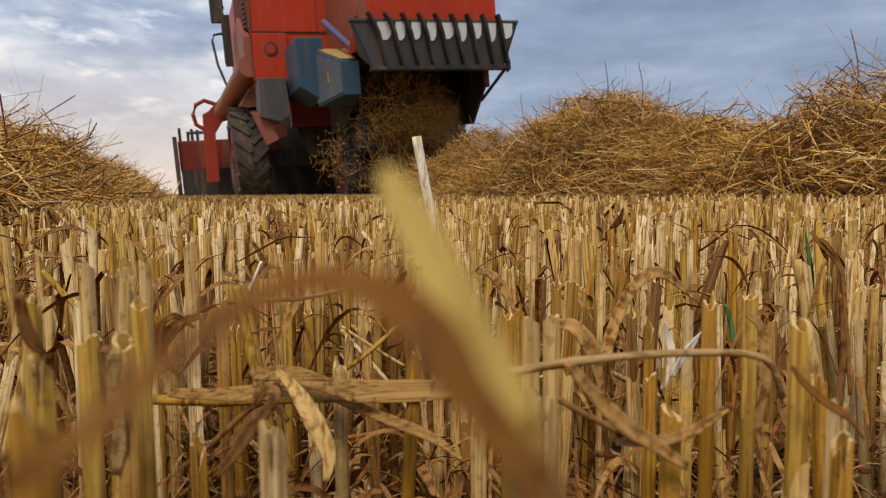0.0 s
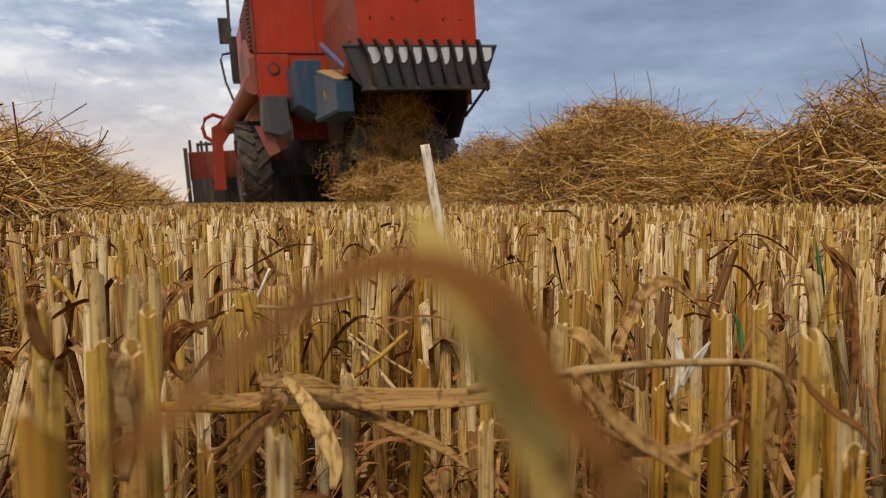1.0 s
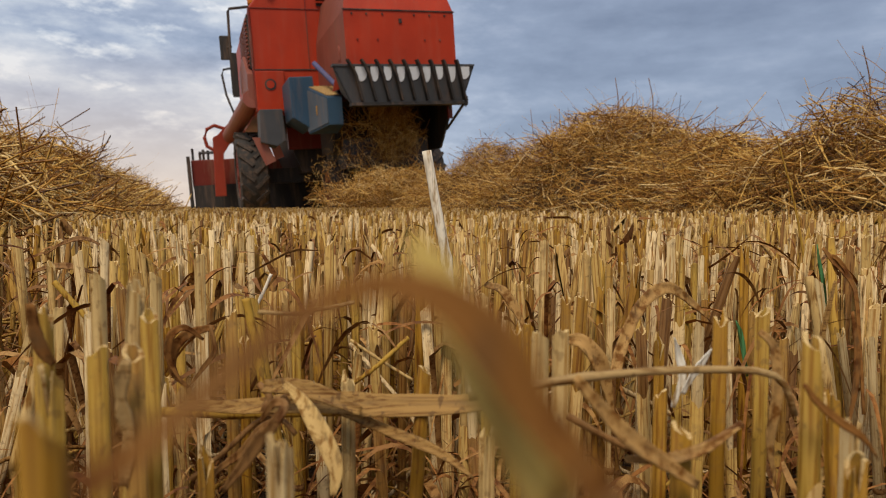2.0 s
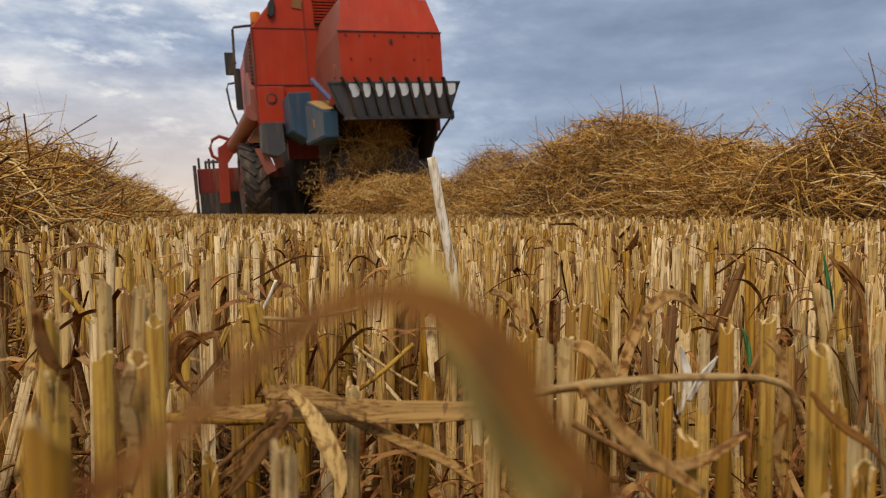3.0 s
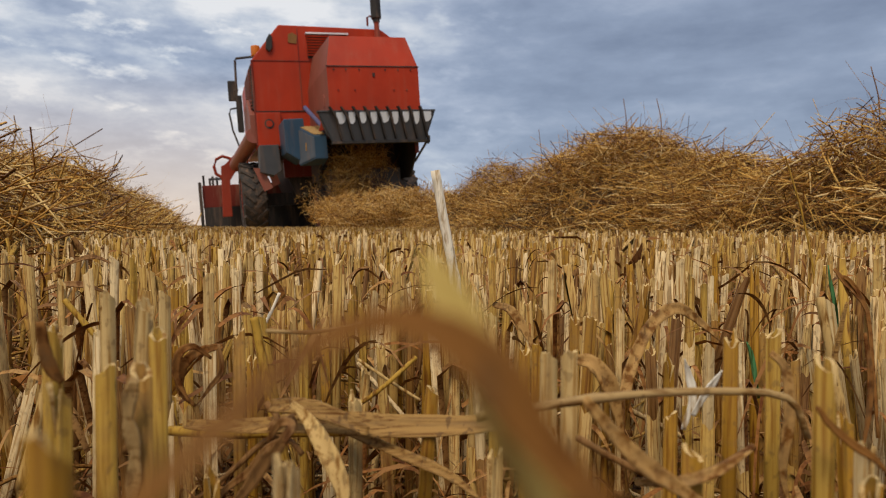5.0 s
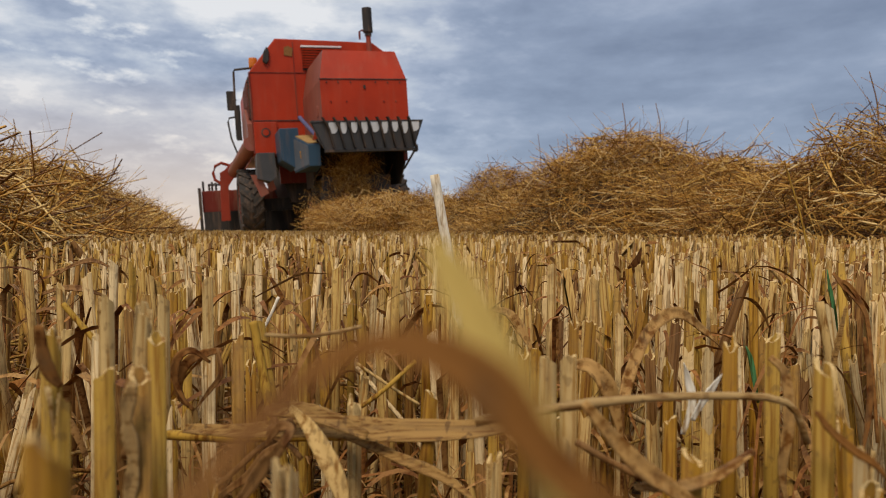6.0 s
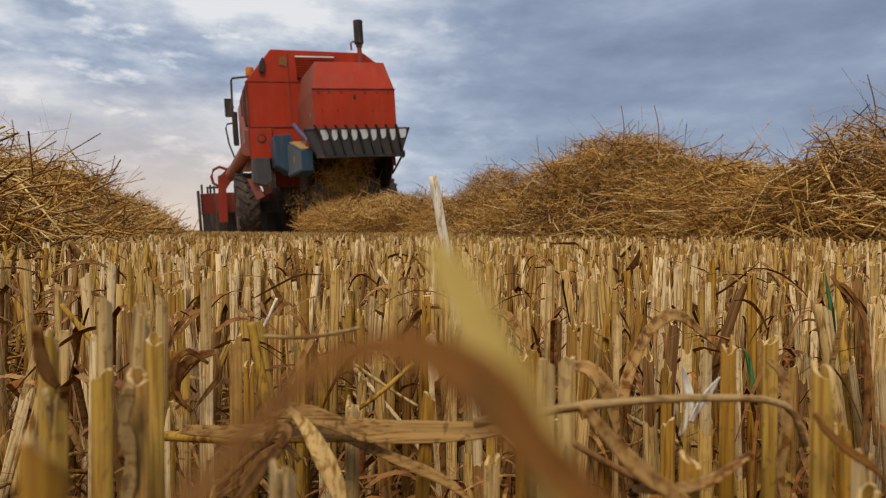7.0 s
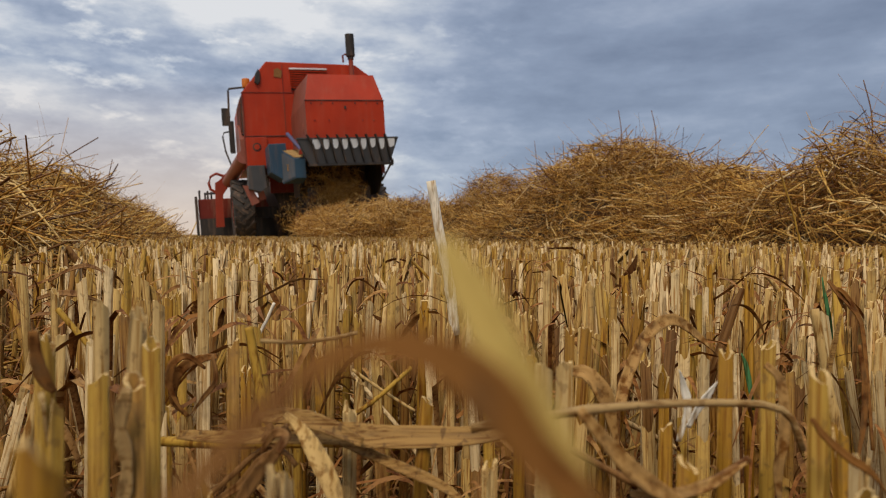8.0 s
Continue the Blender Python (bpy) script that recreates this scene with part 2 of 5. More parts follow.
def rod(p, q, r, sides=12, bm=None, r2=None):
    bm = bm or bmesh.new()
    p, q = Vector(p), Vector(q)
    m = Matrix.Translation((p + q) / 2) @ (q - p).to_track_quat("Z", "Y").to_matrix().to_4x4()
    bmesh.ops.create_cone(bm, cap_ends=True, segments=sides, radius1=r, radius2=r if r2 is None else r2, depth=(q - p).length, matrix=m)
    return bm


def pipe(points, r, sides=10, bm=None):
    """A bent rod through the points."""
    bm = bm or bmesh.new()
    pts = [Vector(p) for p in points]
    rings = []
    for i, p in enumerate(pts):
        d = (pts[min(i + 1, len(pts) - 1)] - pts[max(i - 1, 0)]).normalized()
        a = d.cross(Vector((0.31, 0.17, 0.93)) if abs(d.z) < 0.9 else Vector((1, 0, 0))).normalized()
        b = d.cross(a)
        rings.append([bm.verts.new(p + r * (math.cos(k) * a + math.sin(k) * b)) for k in np.linspace(0, 2 * math.pi, sides, endpoint=False)])
    for u, v in zip(rings, rings[1:]):
        for i in range(sides):
            bm.faces.new((u[i], u[(i + 1) % sides], v[(i + 1) % sides], v[i]))
    bm.faces.new(rings[0]), bm.faces.new(rings[-1])
    return bm


def tubes(P, R, sides):
    """Many thin tubes at once: centre lines P (n, k, 3), radii R (n, k). Returns vertices and faces."""
    n, k, _ = P.shape
    d = P[:, -1] - P[:, 0]
    d /= np.linalg.norm(d, axis=1, keepdims=True) + 1e-9
    ref = np.where(np.abs(d[:, 2:3]) > 0.8, [[1.0, 0, 0]], [[0, 0, 1.0]])
    a = np.cross(d, ref)
    a /= np.linalg.norm(a, axis=1, keepdims=True)
    b = np.cross(d, a)
    ang = np.linspace(0, 2 * math.pi, sides, endpoint=False)
    ring = np.cos(ang)[None, :, None] * a[:, None] + np.sin(ang)[None, :, None] * b[:, None]
    V = (P[:, :, None] + R[:, :, None, None] * ring[:, None]).reshape(-1, 3)
    i = np.arange(sides)
    quad = np.stack([i, (i + 1) % sides, (i + 1) % sides + sides, i + sides], 1)
    quad = (quad[None] + (np.arange(k - 1) * sides)[:, None, None]).reshape(-1, 4)
    F = (quad[None] + (np.arange(n) * sides * k)[:, None, None]).reshape(-1, 4)
    return V, F


def big_mesh(name, V, F, mat):
    """A mesh from arrays, all faces with the same number of corners."""
    me = bpy.data.meshes.new(name)
    c = F.shape[1]
    me.vertices.add(len(V))
    me.vertices.foreach_set("co", V.astype(np.float32).ravel())
    me.loops.add(F.size)
    me.loops.foreach_set("vertex_index", F.astype(np.int32).ravel())
    me.polygons.add(len(F))
    me.polygons.foreach_set("loop_start", np.arange(0, F.size, c, dtype=np.int32))
    me.update(calc_edges=True)
    me.polygons.foreach_set("use_smooth", np.ones(len(F), dtype=bool))
    me.materials.append(mat)
    me.update()
    return me


def ribbons(P, W, side, fold=0.25):
    """Many folded leaf blades: centre lines P (n, k, 3), half widths W (n, k), side vectors (n, 3)."""
    n, k, _ = P.shape
    up = np.zeros_like(P)
    up[..., 2] = fold
    L = P + W[..., None] * (side[:, None] + up)
    Rr = P + W[..., None] * (-side[:, None] + up)
    V = np.stack([L, P, Rr], 2).reshape(-1, 3)
    i = np.arange(k - 1) * 3
    q = np.concatenate([np.stack([i + s, i + s + 1, i + s + 4, i + s + 3], 1) for s in (0, 1)])
    F = (q[None] + (np.arange(n) * 3 * k)[:, None, None]).reshape(-1, 4)
    return V, F


# ---- ground ----
def build_ground():
    bm = bmesh.new()
    ring = [0.0, 3.0, 12.0, 60.0, 400.0, 2500.0]
    loops = []
    for r in ring[1:]:
        loops.append([bm.verts.new((r * math.cos(a), r * math.sin(a), 0)) for a in np.linspace(0, 2 * math.pi, 48, endpoint=False)])
    bm.faces.new(loops[0])
    for u, v in zip(loops, loops[1:]):
        for i in range(48):
            bm.faces.new((u[i], v[i], v[(i + 1) % 48], u[(i + 1) % 48]))
    ob = part("ground", bm, M_GROUND)
    tagged(ob, "brown soil of a harvested field with straw litter", "ground", kind="structure")


build_ground()

# ---- combine harvester ----
YAW, LEAN = 19.485, 3.873
HEADING = Vector((-math.sin(radians(YAW)), math.cos(radians(YAW)), 0))
ROUTE = [(0.0, 0.0), (0.5, 0.377), (1.0, 0.745), (1.5, 1.11), (3.0, 2.148), (3.5, 2.446), (4.0, 2.757), (4.5, 3.058), (6.0, 3.939), (6.5, 4.264), (7.0, 4.61), (7.5, 4.894), (8.0, 5.197)]
START = Vector((0.25, 6.905, 0.0))


def travelled(t):
    return float(np.interp(t, [r[0] for r in ROUTE], [r[1] for r in ROUTE]))


def combine_pose(t):
    p = START + HEADING * travelled(t)
    return pose(p.x, p.y, p.z, 0, 0, YAW) @ pose(0, 0, 0, 0, -LEAN, 0)


def tyre_bm(r, width):
    """A tyre casing round the x axis."""
    bm = bmesh.new()
    prof = [(-0.5, 0.62), (-0.52, 0.8), (-0.46, 0.93), (-0.2, 0.965), (0.2, 0.965), (0.46, 0.93), (0.52, 0.8), (0.5, 0.62)]
    n = 40
    rings = [[bm.verts.new((x * width, r * h * math.cos(a), r * h * math.sin(a))) for x, h in prof] for a in np.linspace(0, 2 * math.pi, n, endpoint=False)]
    for i in range(n):
        u, v = rings[i], rings[(i + 1) % n]
        for j in range(len(prof)):
            k = (j + 1) % len(prof)
            bm.faces.new((u[j], u[k], v[k], v[j]))
    return bm


def rim_bm(r, width):
    bm = bmesh.new()
    for s in (-1, 1):
        rod((s * width * 0.2, 0, 0), (s * width * 0.46, 0, 0), r * 0.45, 28, bm, r * 0.63)
    rod((-width * 0.5, 0, 0), (width * 0.5, 0, 0), r * 0.16, 16, bm)
    for k in range(8):
        a = 2 * math.pi * k / 8
        rod((-width * 0.5, r * 0.27 * math.cos(a), r * 0.27 * math.sin(a)), (width * 0.5, r * 0.27 * math.cos(a), r * 0.27 * math.sin(a)), r * 0.03, 6, bm)
    return bm


WHEELS = []


def add_wheel(parent, name, x, y, r, width, lugs, label):
    # the tread rests on the field although the machine leans
    z = r - x * math.sin(radians(LEAN)) / math.cos(radians(LEAN))
    tyre = part(name, tyre_bm(r, width), M_RUBBER, parent, label)
    tyre.location = (x, y, z)
    lug = part("lug", box(-0.5, 0.5, -0.5, 0.5, -0.5, 0.5), M_RUBBER, tyre)
    for i in range(lugs):
        for s in (-1, 1):
            a = 2 * math.pi * (i + (0.5 if s > 0 else 0)) / lugs
            m = Matrix.Rotation(a, 4, "X") @ Matrix.Translation((s * width * 0.25, 0, r * 0.955)) @ Matrix.Rotation(s * 0.75, 4, "Z") @ Matrix.Diagonal((width * 0.62, r * 0.075, r * 0.085, 1))
            if i or s > 0:
                ob = new("lug", lug.data)
                ob.parent = tyre
            else:
                ob = lug
            ob.matrix_basis = m
    part("rim", rim_bm(r, width), M_RED_DARK, tyre, "dirty red steel rim, shade put into its paint")
    WHEELS.append((tyre, (x, y, z), r))


def build_combine():
    c = new("combine_harvester")
    tagged(c, "old red combine harvester with blue side boxes, dropping straw", "combine harvester")
    # rear hood: open shell over the straw walkers
    bm = bmesh.new()
    rings = []
    for y, top, zt in ((0.10, 0.70, 2.54), (0.30, 0.59, 3.04), (2.0, 0.59, 3.10)):
        if y == 0.10:
            rings.append([bm.verts.new(p) for p in ((-0.7, y, 1.87), (-0.7, y, zt), (0.7, y, zt), (0.7, y, 1.87))])
        else:
            rings.append([bm.verts.new(p) for p in ((-top, y, zt), (top, y, zt))])
    bl, tl, tr, br = rings[0]
    fl, fr = bm.verts.new((-0.7, 2.0, 2.55)), bm.verts.new((0.7, 2.0, 2.55))
    gl, gr = bm.verts.new((-0.7, 2.0, 1.60)), bm.verts.new((0.7, 2.0, 1.60))
    (ml, mr), (nl, nr) = rings[1], rings[2]
    for f in ((bl, br, tr, tl), (tl, tr, mr, ml), (ml, mr, nr, nl), (tl, ml, nl, fl), (tr, fr, nr, mr), (bl, tl, fl, gl), (br, gr, fr, tr)):
        bm.faces.new(f)
    hood = part("rear_hood", bm, M_RED, c, "red sheet steel straw hood")
    # pinkish paint on the left side stands for the sheen reflected there
    hood.data.materials.append(M_PINK)
    for k in (3, 5):
        hood.data.polygons[k].material_index = 1
    shell = hood.modifiers.new("thickness", "SOLIDIFY")
    shell.thickness, shell.offset = 0.025, -1
    part("seam", box(-0.71, 0.71, 0.088, 0.105, 2.542, 2.556), M_BLACK, hood)
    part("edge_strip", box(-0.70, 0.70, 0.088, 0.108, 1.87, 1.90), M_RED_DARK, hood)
    part("latch", box(-0.02, 0.015, 0.08, 0.105, 2.40, 2.45), M_BLACK, hood)
    for x in (-0.6, -0.42, -0.22, 0.18, 0.38, 0.58):
        part("bolt", rod((x, 0.105, 2.50), (x, 0.085, 2.50), 0.012, 8), M_BLACK, hood)
    for x in (-0.55, -0.3, 0.3, 0.5):
        part("bolt", rod((x, 0.105, 2.2), (x, 0.085, 2.2), 0.012, 8), M_RED_DARK, hood)
    part("emblem", prism([(0.42, 2.02), (0.55, 2.02), (0.55, 2.16), (0.47, 2.20), (0.42, 2.14)], -0.712, -0.695, "x"), M_PINK, hood, "pale worn sticker")
    # straw deflector: a flared trough under the hood with curved fins
    bm = bmesh.new()
    quad = [(-0.90, 0.0, 1.87), (0.90, 0.0, 1.87), (0.745, 0.06, 1.44), (-0.70, 0.06, 1.44)]
    back = [(x, y + 0.03, z) for x, y, z in quad]
    a, b = [bm.verts.new(p) for p in quad], [bm.verts.new(p) for p in back]
    bm.faces.new(a), bm.faces.new(b[::-1])
    for i in range(4):
        bm.faces.new((a[i], b[i], b[(i + 1) % 4], a[(i + 1) % 4]))
    defl = part("straw_deflector", bm, M_GREY, c, "dark steel straw deflector with polished patches")
    part("top_lip", box(-0.90, 0.90, -0.012, 0.10, 1.865, 1.888), M_GREY, defl)
    part("bottom_lip", box(-0.70, 0.745, 0.0, 0.14, 1.405, 1.44), M_BLACK, defl)
    for s in (-1, 1):
        low = -0.70 if s < 0 else 0.745
        tri = [(s * 0.90, 0.0, 1.87), (low, 0.06, 1.44), (s * 0.73, 0.42, 1.62), (s * 0.74, 0.5, 1.87)]
        bm = bmesh.new()
        u = [bm.verts.new(p) for p in tri]
        v = [bm.verts.new((x - s * 0.02, y, z)) for x, y, z in tri]
        bm.faces.new(u), bm.faces.new(v[::-1])
        for i in range(4):
            bm.faces.new((u[i], v[i], v[(i + 1) % 4], u[(i + 1) % 4]))
        part("side_wing", bm, M_GREY, defl)
    part("hook", prism([(0.74, 1.44), (0.80, 1.50), (0.80, 1.40), (0.77, 1.37)], 0.02, 0.06), M_BLACK, defl)
    for k in range(9):
        x = -0.62 + 0.165 * k
        bm = bmesh.new()
        ups = [(0.075 - 0.03 * k / 8, 1.93), (0.045 - 0.02 * k / 8, 1.86), (0.012, 1.75), (-0.005, 1.62), (-0.012, 1.46)]
        left = x - 0.04
        prev = None
        for dx, z in ups:
            y = -0.002 + (1.87 - z) * 0.14
            xx = left + 0.05 - dx * 1.6 + (0.03 if z < 1.5 else 0)
            row = [bm.verts.new(p) for p in ((xx - 0.012, y, z), (xx - 0.012, y - 0.085, z), (xx + 0.012, y - 0.085, z), (xx + 0.012, y, z))]
            if prev:
                for i in range(4):
                    bm.faces.new((prev[i], prev[(i + 1) % 4], row[(i + 1) % 4], row[i]))
            else:
                bm.faces.new(row)
            prev = row
        bm.faces.new(prev)
        part("fin", bm, M_BLACK, defl)
        wpos = x + 0.062
        wide = 0.070 if k in (0, 4, 8) else 0.048
        if wpos + wide < 0.9:
            o = [(wpos - wide, 1.862), (wpos + wide, 1.862)] + [(wpos + wide * math.cos(a), 1.775 - (0.085 + 0.02 * math.sin(3 * k)) * math.sin(a)) for a in np.linspace(0, math.pi, 10)]
            bm = bmesh.new()
            lo = [bm.verts.new((px, (1.87 - pz) * 0.14 - 0.002, pz)) for px, pz in o]
            hi = [bm.verts.new((px, (1.87 - pz) * 0.14 - 0.008, pz)) for px, pz in o]
            bm.faces.new(hi)
            for i in range(12):
                bm.faces.new((lo[i], lo[(i + 1) % 12], hi[(i + 1) % 12], hi[i]))
            part("wear_patch", bm, M_WHITE, defl, "bare polished steel patch")
    # main body
    outline = [(-1.61, 1.62), (-1.61, 3.06), (-1.12, 3.66), (0.66, 3.63), (0.95, 3.42), (1.0, 3.2), (1.0, 1.62)]
    body = part("body", prism(outline, 2.0, 5.1), M_RED, c, "red sheet steel body", bevel=0.02)
    part("seam", box(-1.615, -0.70, 1.985, 2.003, 2.19, 2.205), M_BLACK, body)
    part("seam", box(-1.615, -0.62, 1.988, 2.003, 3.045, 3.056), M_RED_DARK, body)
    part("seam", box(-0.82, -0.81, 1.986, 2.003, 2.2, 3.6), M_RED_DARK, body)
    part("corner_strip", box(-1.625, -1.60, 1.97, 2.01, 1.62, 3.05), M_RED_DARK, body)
    part("badge", rod((-1.40, 1.94, 1.98), (-1.40, 1.92, 1.98), 0.08, 20), M_BLACK, body, "small round dark badge")
    part("badge_ring", rod((-1.40, 1.93, 1.98), (-1.40, 1.915, 1.98), 0.055, 20), M_RED, body)
    part("sticker", prism([(-0.98, 3.36), (-0.84, 3.34), (-0.82, 3.48), (-0.90, 3.53), (-0.97, 3.50)], 1.985, 2.002), M_TWIG, body, "small yellowed sticker")
    grille = part("grille", box(-0.66, 0.05, 1.985, 2.002, 3.10, 3.50), M_BLACK, body, "dark louvred air intake")
    for k in range(8):
        z = 3.13 + 0.046 * k
        part("slat", prism([(1.94, z), (1.99, z + 0.016), (1.99, z + 0.038), (1.935, z + 0.024)], -0.66, 0.05, "x"), M_RED, grille)
    part("trim_strip", box(-0.68, 0.06, 1.925, 2.0, 3.50, 3.528), M_WHITE, body, "pale metal trim strip")
    # left side louvres
    side = part("side_grille", box(-1.635, -1.612, 2.15, 3.4, 2.25, 3.0), M_BLACK, body, "dark louvred side panel")
    for k in range(12):
        z = 2.28 + 0.058 * k
        part("slat", box(-1.66, -1.63, 2.15, 3.4, z, z + 0.022), M_PINK, side)
    # folded bleached panel and strips below the side panel
    part("side_panel", prism([(2.05, 1.75), (2.05, 2.15), (2.6, 2.5), (3.5, 2.4), (3.5, 2.1)], -1.70, -1.62, "x"), M_PINK, c, "bleached red side panel")
    part("auger_tube", rod((-1.66, 2.05, 1.80), (-1.90, 3.8, 1.46), 0.13, 20), M_PINK, c, "sun-bleached red tube")
    lower = part("lower_panel", box(-1.60, -1.20, 1.93, 2.02, 1.60, 2.17), M_RED, c, "red lower rear panel", bevel=0.012)
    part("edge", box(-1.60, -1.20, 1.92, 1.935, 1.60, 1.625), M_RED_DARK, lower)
    part("mud_flap", prism([(-1.74, 1.22), (-1.58, 1.21), (-1.45, 0.89), (-1.59, 0.83)], 1.58, 1.62), M_PINK, c, "bleached red hanging plate")
    # dark shield and blue boxes
    part("guard", prism([(-1.62, 1.58), (-1.32, 1.58), (-1.30, 1.16), (-1.42, 1.08), (-1.64, 1.14)], 1.50, 1.92), M_GREY, c, "dark grey sheet guard", bevel=0.01)
    part("blue_box", prism([(-1.27, 1.92), (-0.96, 1.93), (-0.93, 1.33), (-1.03, 1.25), (-1.26, 1.40)], 1.0, 1.75), M_BLUE, c, "blue sheet steel guard", bevel=0.015)
    bm = prism([(-1.06, 1.05), (-0.87, 0.60), (-0.68, 0.60), (-0.68, 1.05)], 1.25, 1.60, "z")
    for v in bm.verts:
        # the lid slopes up towards the body, the floor drops to a point in front
        if v.co.y > 0.9:
            v.co.z += 0.20 if v.co.z > 1.5 else -0.07
    blue = part("blue_cover", bm, M_BLUE, c, "blue chopper cover", bevel=0.012)
    bm = bmesh.new()
    rim = [bm.verts.new(p) for p in ((-1.068, 1.04, 1.76), (-0.882, 0.60, 1.575), (-0.882, 0.60, 1.28), (-1.068, 1.04, 1.21))]
    back = [bm.verts.new((v.co.x + 0.012, v.co.y + 0.005, v.co.z)) for v in rim]
    bm.faces.new(rim), bm.faces.new(back[::-1])
    for i in range(4):
        bm.faces.new((rim[i], back[i], back[(i + 1) % 4], rim[(i + 1) % 4]))
    part("side_plate", bm, M_DUSTY, blue, "dusty grey end plate")
    part("handle", box(-0.985, -0.97, 0.80, 0.815, 1.40, 1.52), M_TAN, blue, "tan worn handle strip")
    bm = prism([(-1.03, 1.03), (-0.87, 0.64), (-0.71, 0.64), (-0.71, 1.03)], 1.625, 1.635, "z")
    for v in bm.verts:
        if v.co.y > 0.9:
            v.co.z += 0.172
    part("chaff_layer", bm, M_DULL, blue, "straw dust lying on the cover")
    part("lift_strut", rod((-0.90, 1.15, 2.12), (-0.70, 0.62, 1.70), 0.035, 12), M_PURPLE, c, "violet-grey lift strut")
    part("lift_bracket", prism([(-0.80, 1.66), (-0.66, 1.70), (-0.66, 1.92), (-0.72, 1.94)], 0.55, 0.60), M_RED_OLD, c)
    # dark underside, straw walkers, skirts
    part("walker_deck", box(-0.62, 0.62, 1.5, 5.0, 1.15, 1.62), M_BLACK, c, "dark straw walker housing")
    for k in range(5):
        x = -0.5 + 0.25 * k
        part("straw_walker", prism([(0.45, 1.66), (2.2, 1.74), (2.2, 1.58), (0.5, 1.58)], x - 0.1, x + 0.1, "x"), M_BLACK, c, "dark ribbed straw walker")
    part("skirt", prism([(0.25, 1.87), (2.0, 1.87), (2.0, 0.95), (0.9, 0.92), (0.5, 1.30)], 0.70, 0.73, "x"), M_BLACK, c, "black side skirt")
    part("skirt", prism([(0.9, 1.6), (2.0, 1.6), (2.0, 0.95), (1.2, 0.95)], -0.74, -0.71, "x"), M_BLACK, c, "black side skirt")
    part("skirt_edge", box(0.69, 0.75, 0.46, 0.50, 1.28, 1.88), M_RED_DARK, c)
    part("stay", rod((0.76, 0.05, 1.42), (0.735, 0.66, 1.16), 0.018, 8), M_BLACK, c, "thin black stay rod")
    # black instead of red here puts the shade under the body into the paint
    part("belly", prism([(-1.25, 1.62), (1.0, 1.62), (0.9, 0.75), (-0.95, 0.75)], 2.6, 4.9), M_BLACK, c, "grimy lower housing, black standing for underbody shade")
    part("cross_beam", box(-1.15, 0.6, 2.45, 2.58, 1.10, 1.42), M_RED_DARK, c, "dirty red cross beam, painted darker for underbody shade")
    part("sieve_box", box(-0.6, 0.6, 1.1, 2.4, 0.72, 1.1), M_GREY, c, "grey sieve box with straw dust")
    part("pale_panel", prism([(-1.58, 1.62), (-1.46, 1.62), (-1.26, 0.98), (-1.38, 0.94)], 2.2, 2.26), M_PINK, c)
    part("rear_axle", box(-0.8, 0.8, 1.55, 1.7, 0.42, 0.55), M_BLACK, c, "black steering axle")
    part("front_axle", box(-1.5, 1.2, 2.95, 3.2, 0.62, 0.85), M_BLACK, c, "black front axle")
    add_wheel(c, "front_wheel", -1.68, 3.05, 0.66, 0.42, 18, "black lugged drive tyre")
    add_wheel(c, "front_wheel", 1.15, 3.05, 0.66, 0.40, 18, "black lugged drive tyre")
    add_wheel(c, "rear_wheel", -0.62, 1.75, 0.42, 0.24, 14, "black steering tyre")
    add_wheel(c, "rear_wheel", 0.62, 1.75, 0.42, 0.24, 14, "black steering tyre")
    # exhaust
    ex = part("exhaust", rod((0.50, 1.62, 3.05), (0.50, 1.62, 3.72), 0.045, 14), M_RED_OLD, c, "rusty exhaust pipe")
    part("silencer", rod((0.50, 1.62, 3.70), (0.50, 1.62, 4.14), 0.088, 20), M_BLACK, ex, "black exhaust silencer", bevel=0.012)
    part("clamp", rod((0.50, 1.62, 3.64), (0.50, 1.62, 3.70), 0.06, 14), M_BLACK, ex)
    part("breather", pipe([(0.36, 1.7, 3.6), (0.36, 1.7, 3.74), (0.40, 1.68, 3.76), (0.44, 1.66, 3.74)], 0.018), M_RED_DARK, ex)
    # driver's side rails, mirror, beacon
    part("mirror_arm", pipe([(-1.45, 3.2, 3.40), (-1.78, 3.3, 3.38), (-1.80, 3.3, 3.34), (-1.82, 3.3, 2.62), (-1.82, 3.3, 2.05)], 0.022), M_BLACK, c, "black tubular mirror arm")
    part("guard_bar", box(-1.83, -1.73, 3.28, 3.34, 2.02, 2.70), M_BLACK, c)
    mir = part("mirror", box(-1.96, -1.82, 3.42, 3.47, 2.62, 3.0), M_BLACK, c, "black wing mirror", bevel=0.02)
    part("mirror_clamp", rod((-1.84, 3.36, 2.8), (-1.80, 3.3, 2.8), 0.025, 8), M_BLACK, mir)
    part("handrail", pipe([(-1.82, 3.6, 2.52), (-1.93, 3.6, 2.50), (-1.96, 3.6, 2.42), (-1.92, 3.6, 2.1), (-1.82, 3.6, 1.78)], 0.018), M_GREY, c, "grey steel handrail")
    bea = part("beacon", rod((-1.47, 2.7, 3.28), (-1.47, 2.7, 3.47), 0.08, 18), M_LAMP, c, "amber beacon lamp", bevel=0.025, smooth=True)
    part("beacon_base", rod((-1.47, 2.7, 3.1), (-1.47, 2.7, 3.29), 0.06, 14), M_BLACK, bea)
    part("work_lamp", prism([(-1.36, 3.24), (-1.30, 3.19), (-1.25, 3.26), (-1.24, 3.44), (-1.28, 3.50), (-1.34, 3.40)], 1.94, 2.06), M_BLACK, c, "black upright work lamp", bevel=0.015)
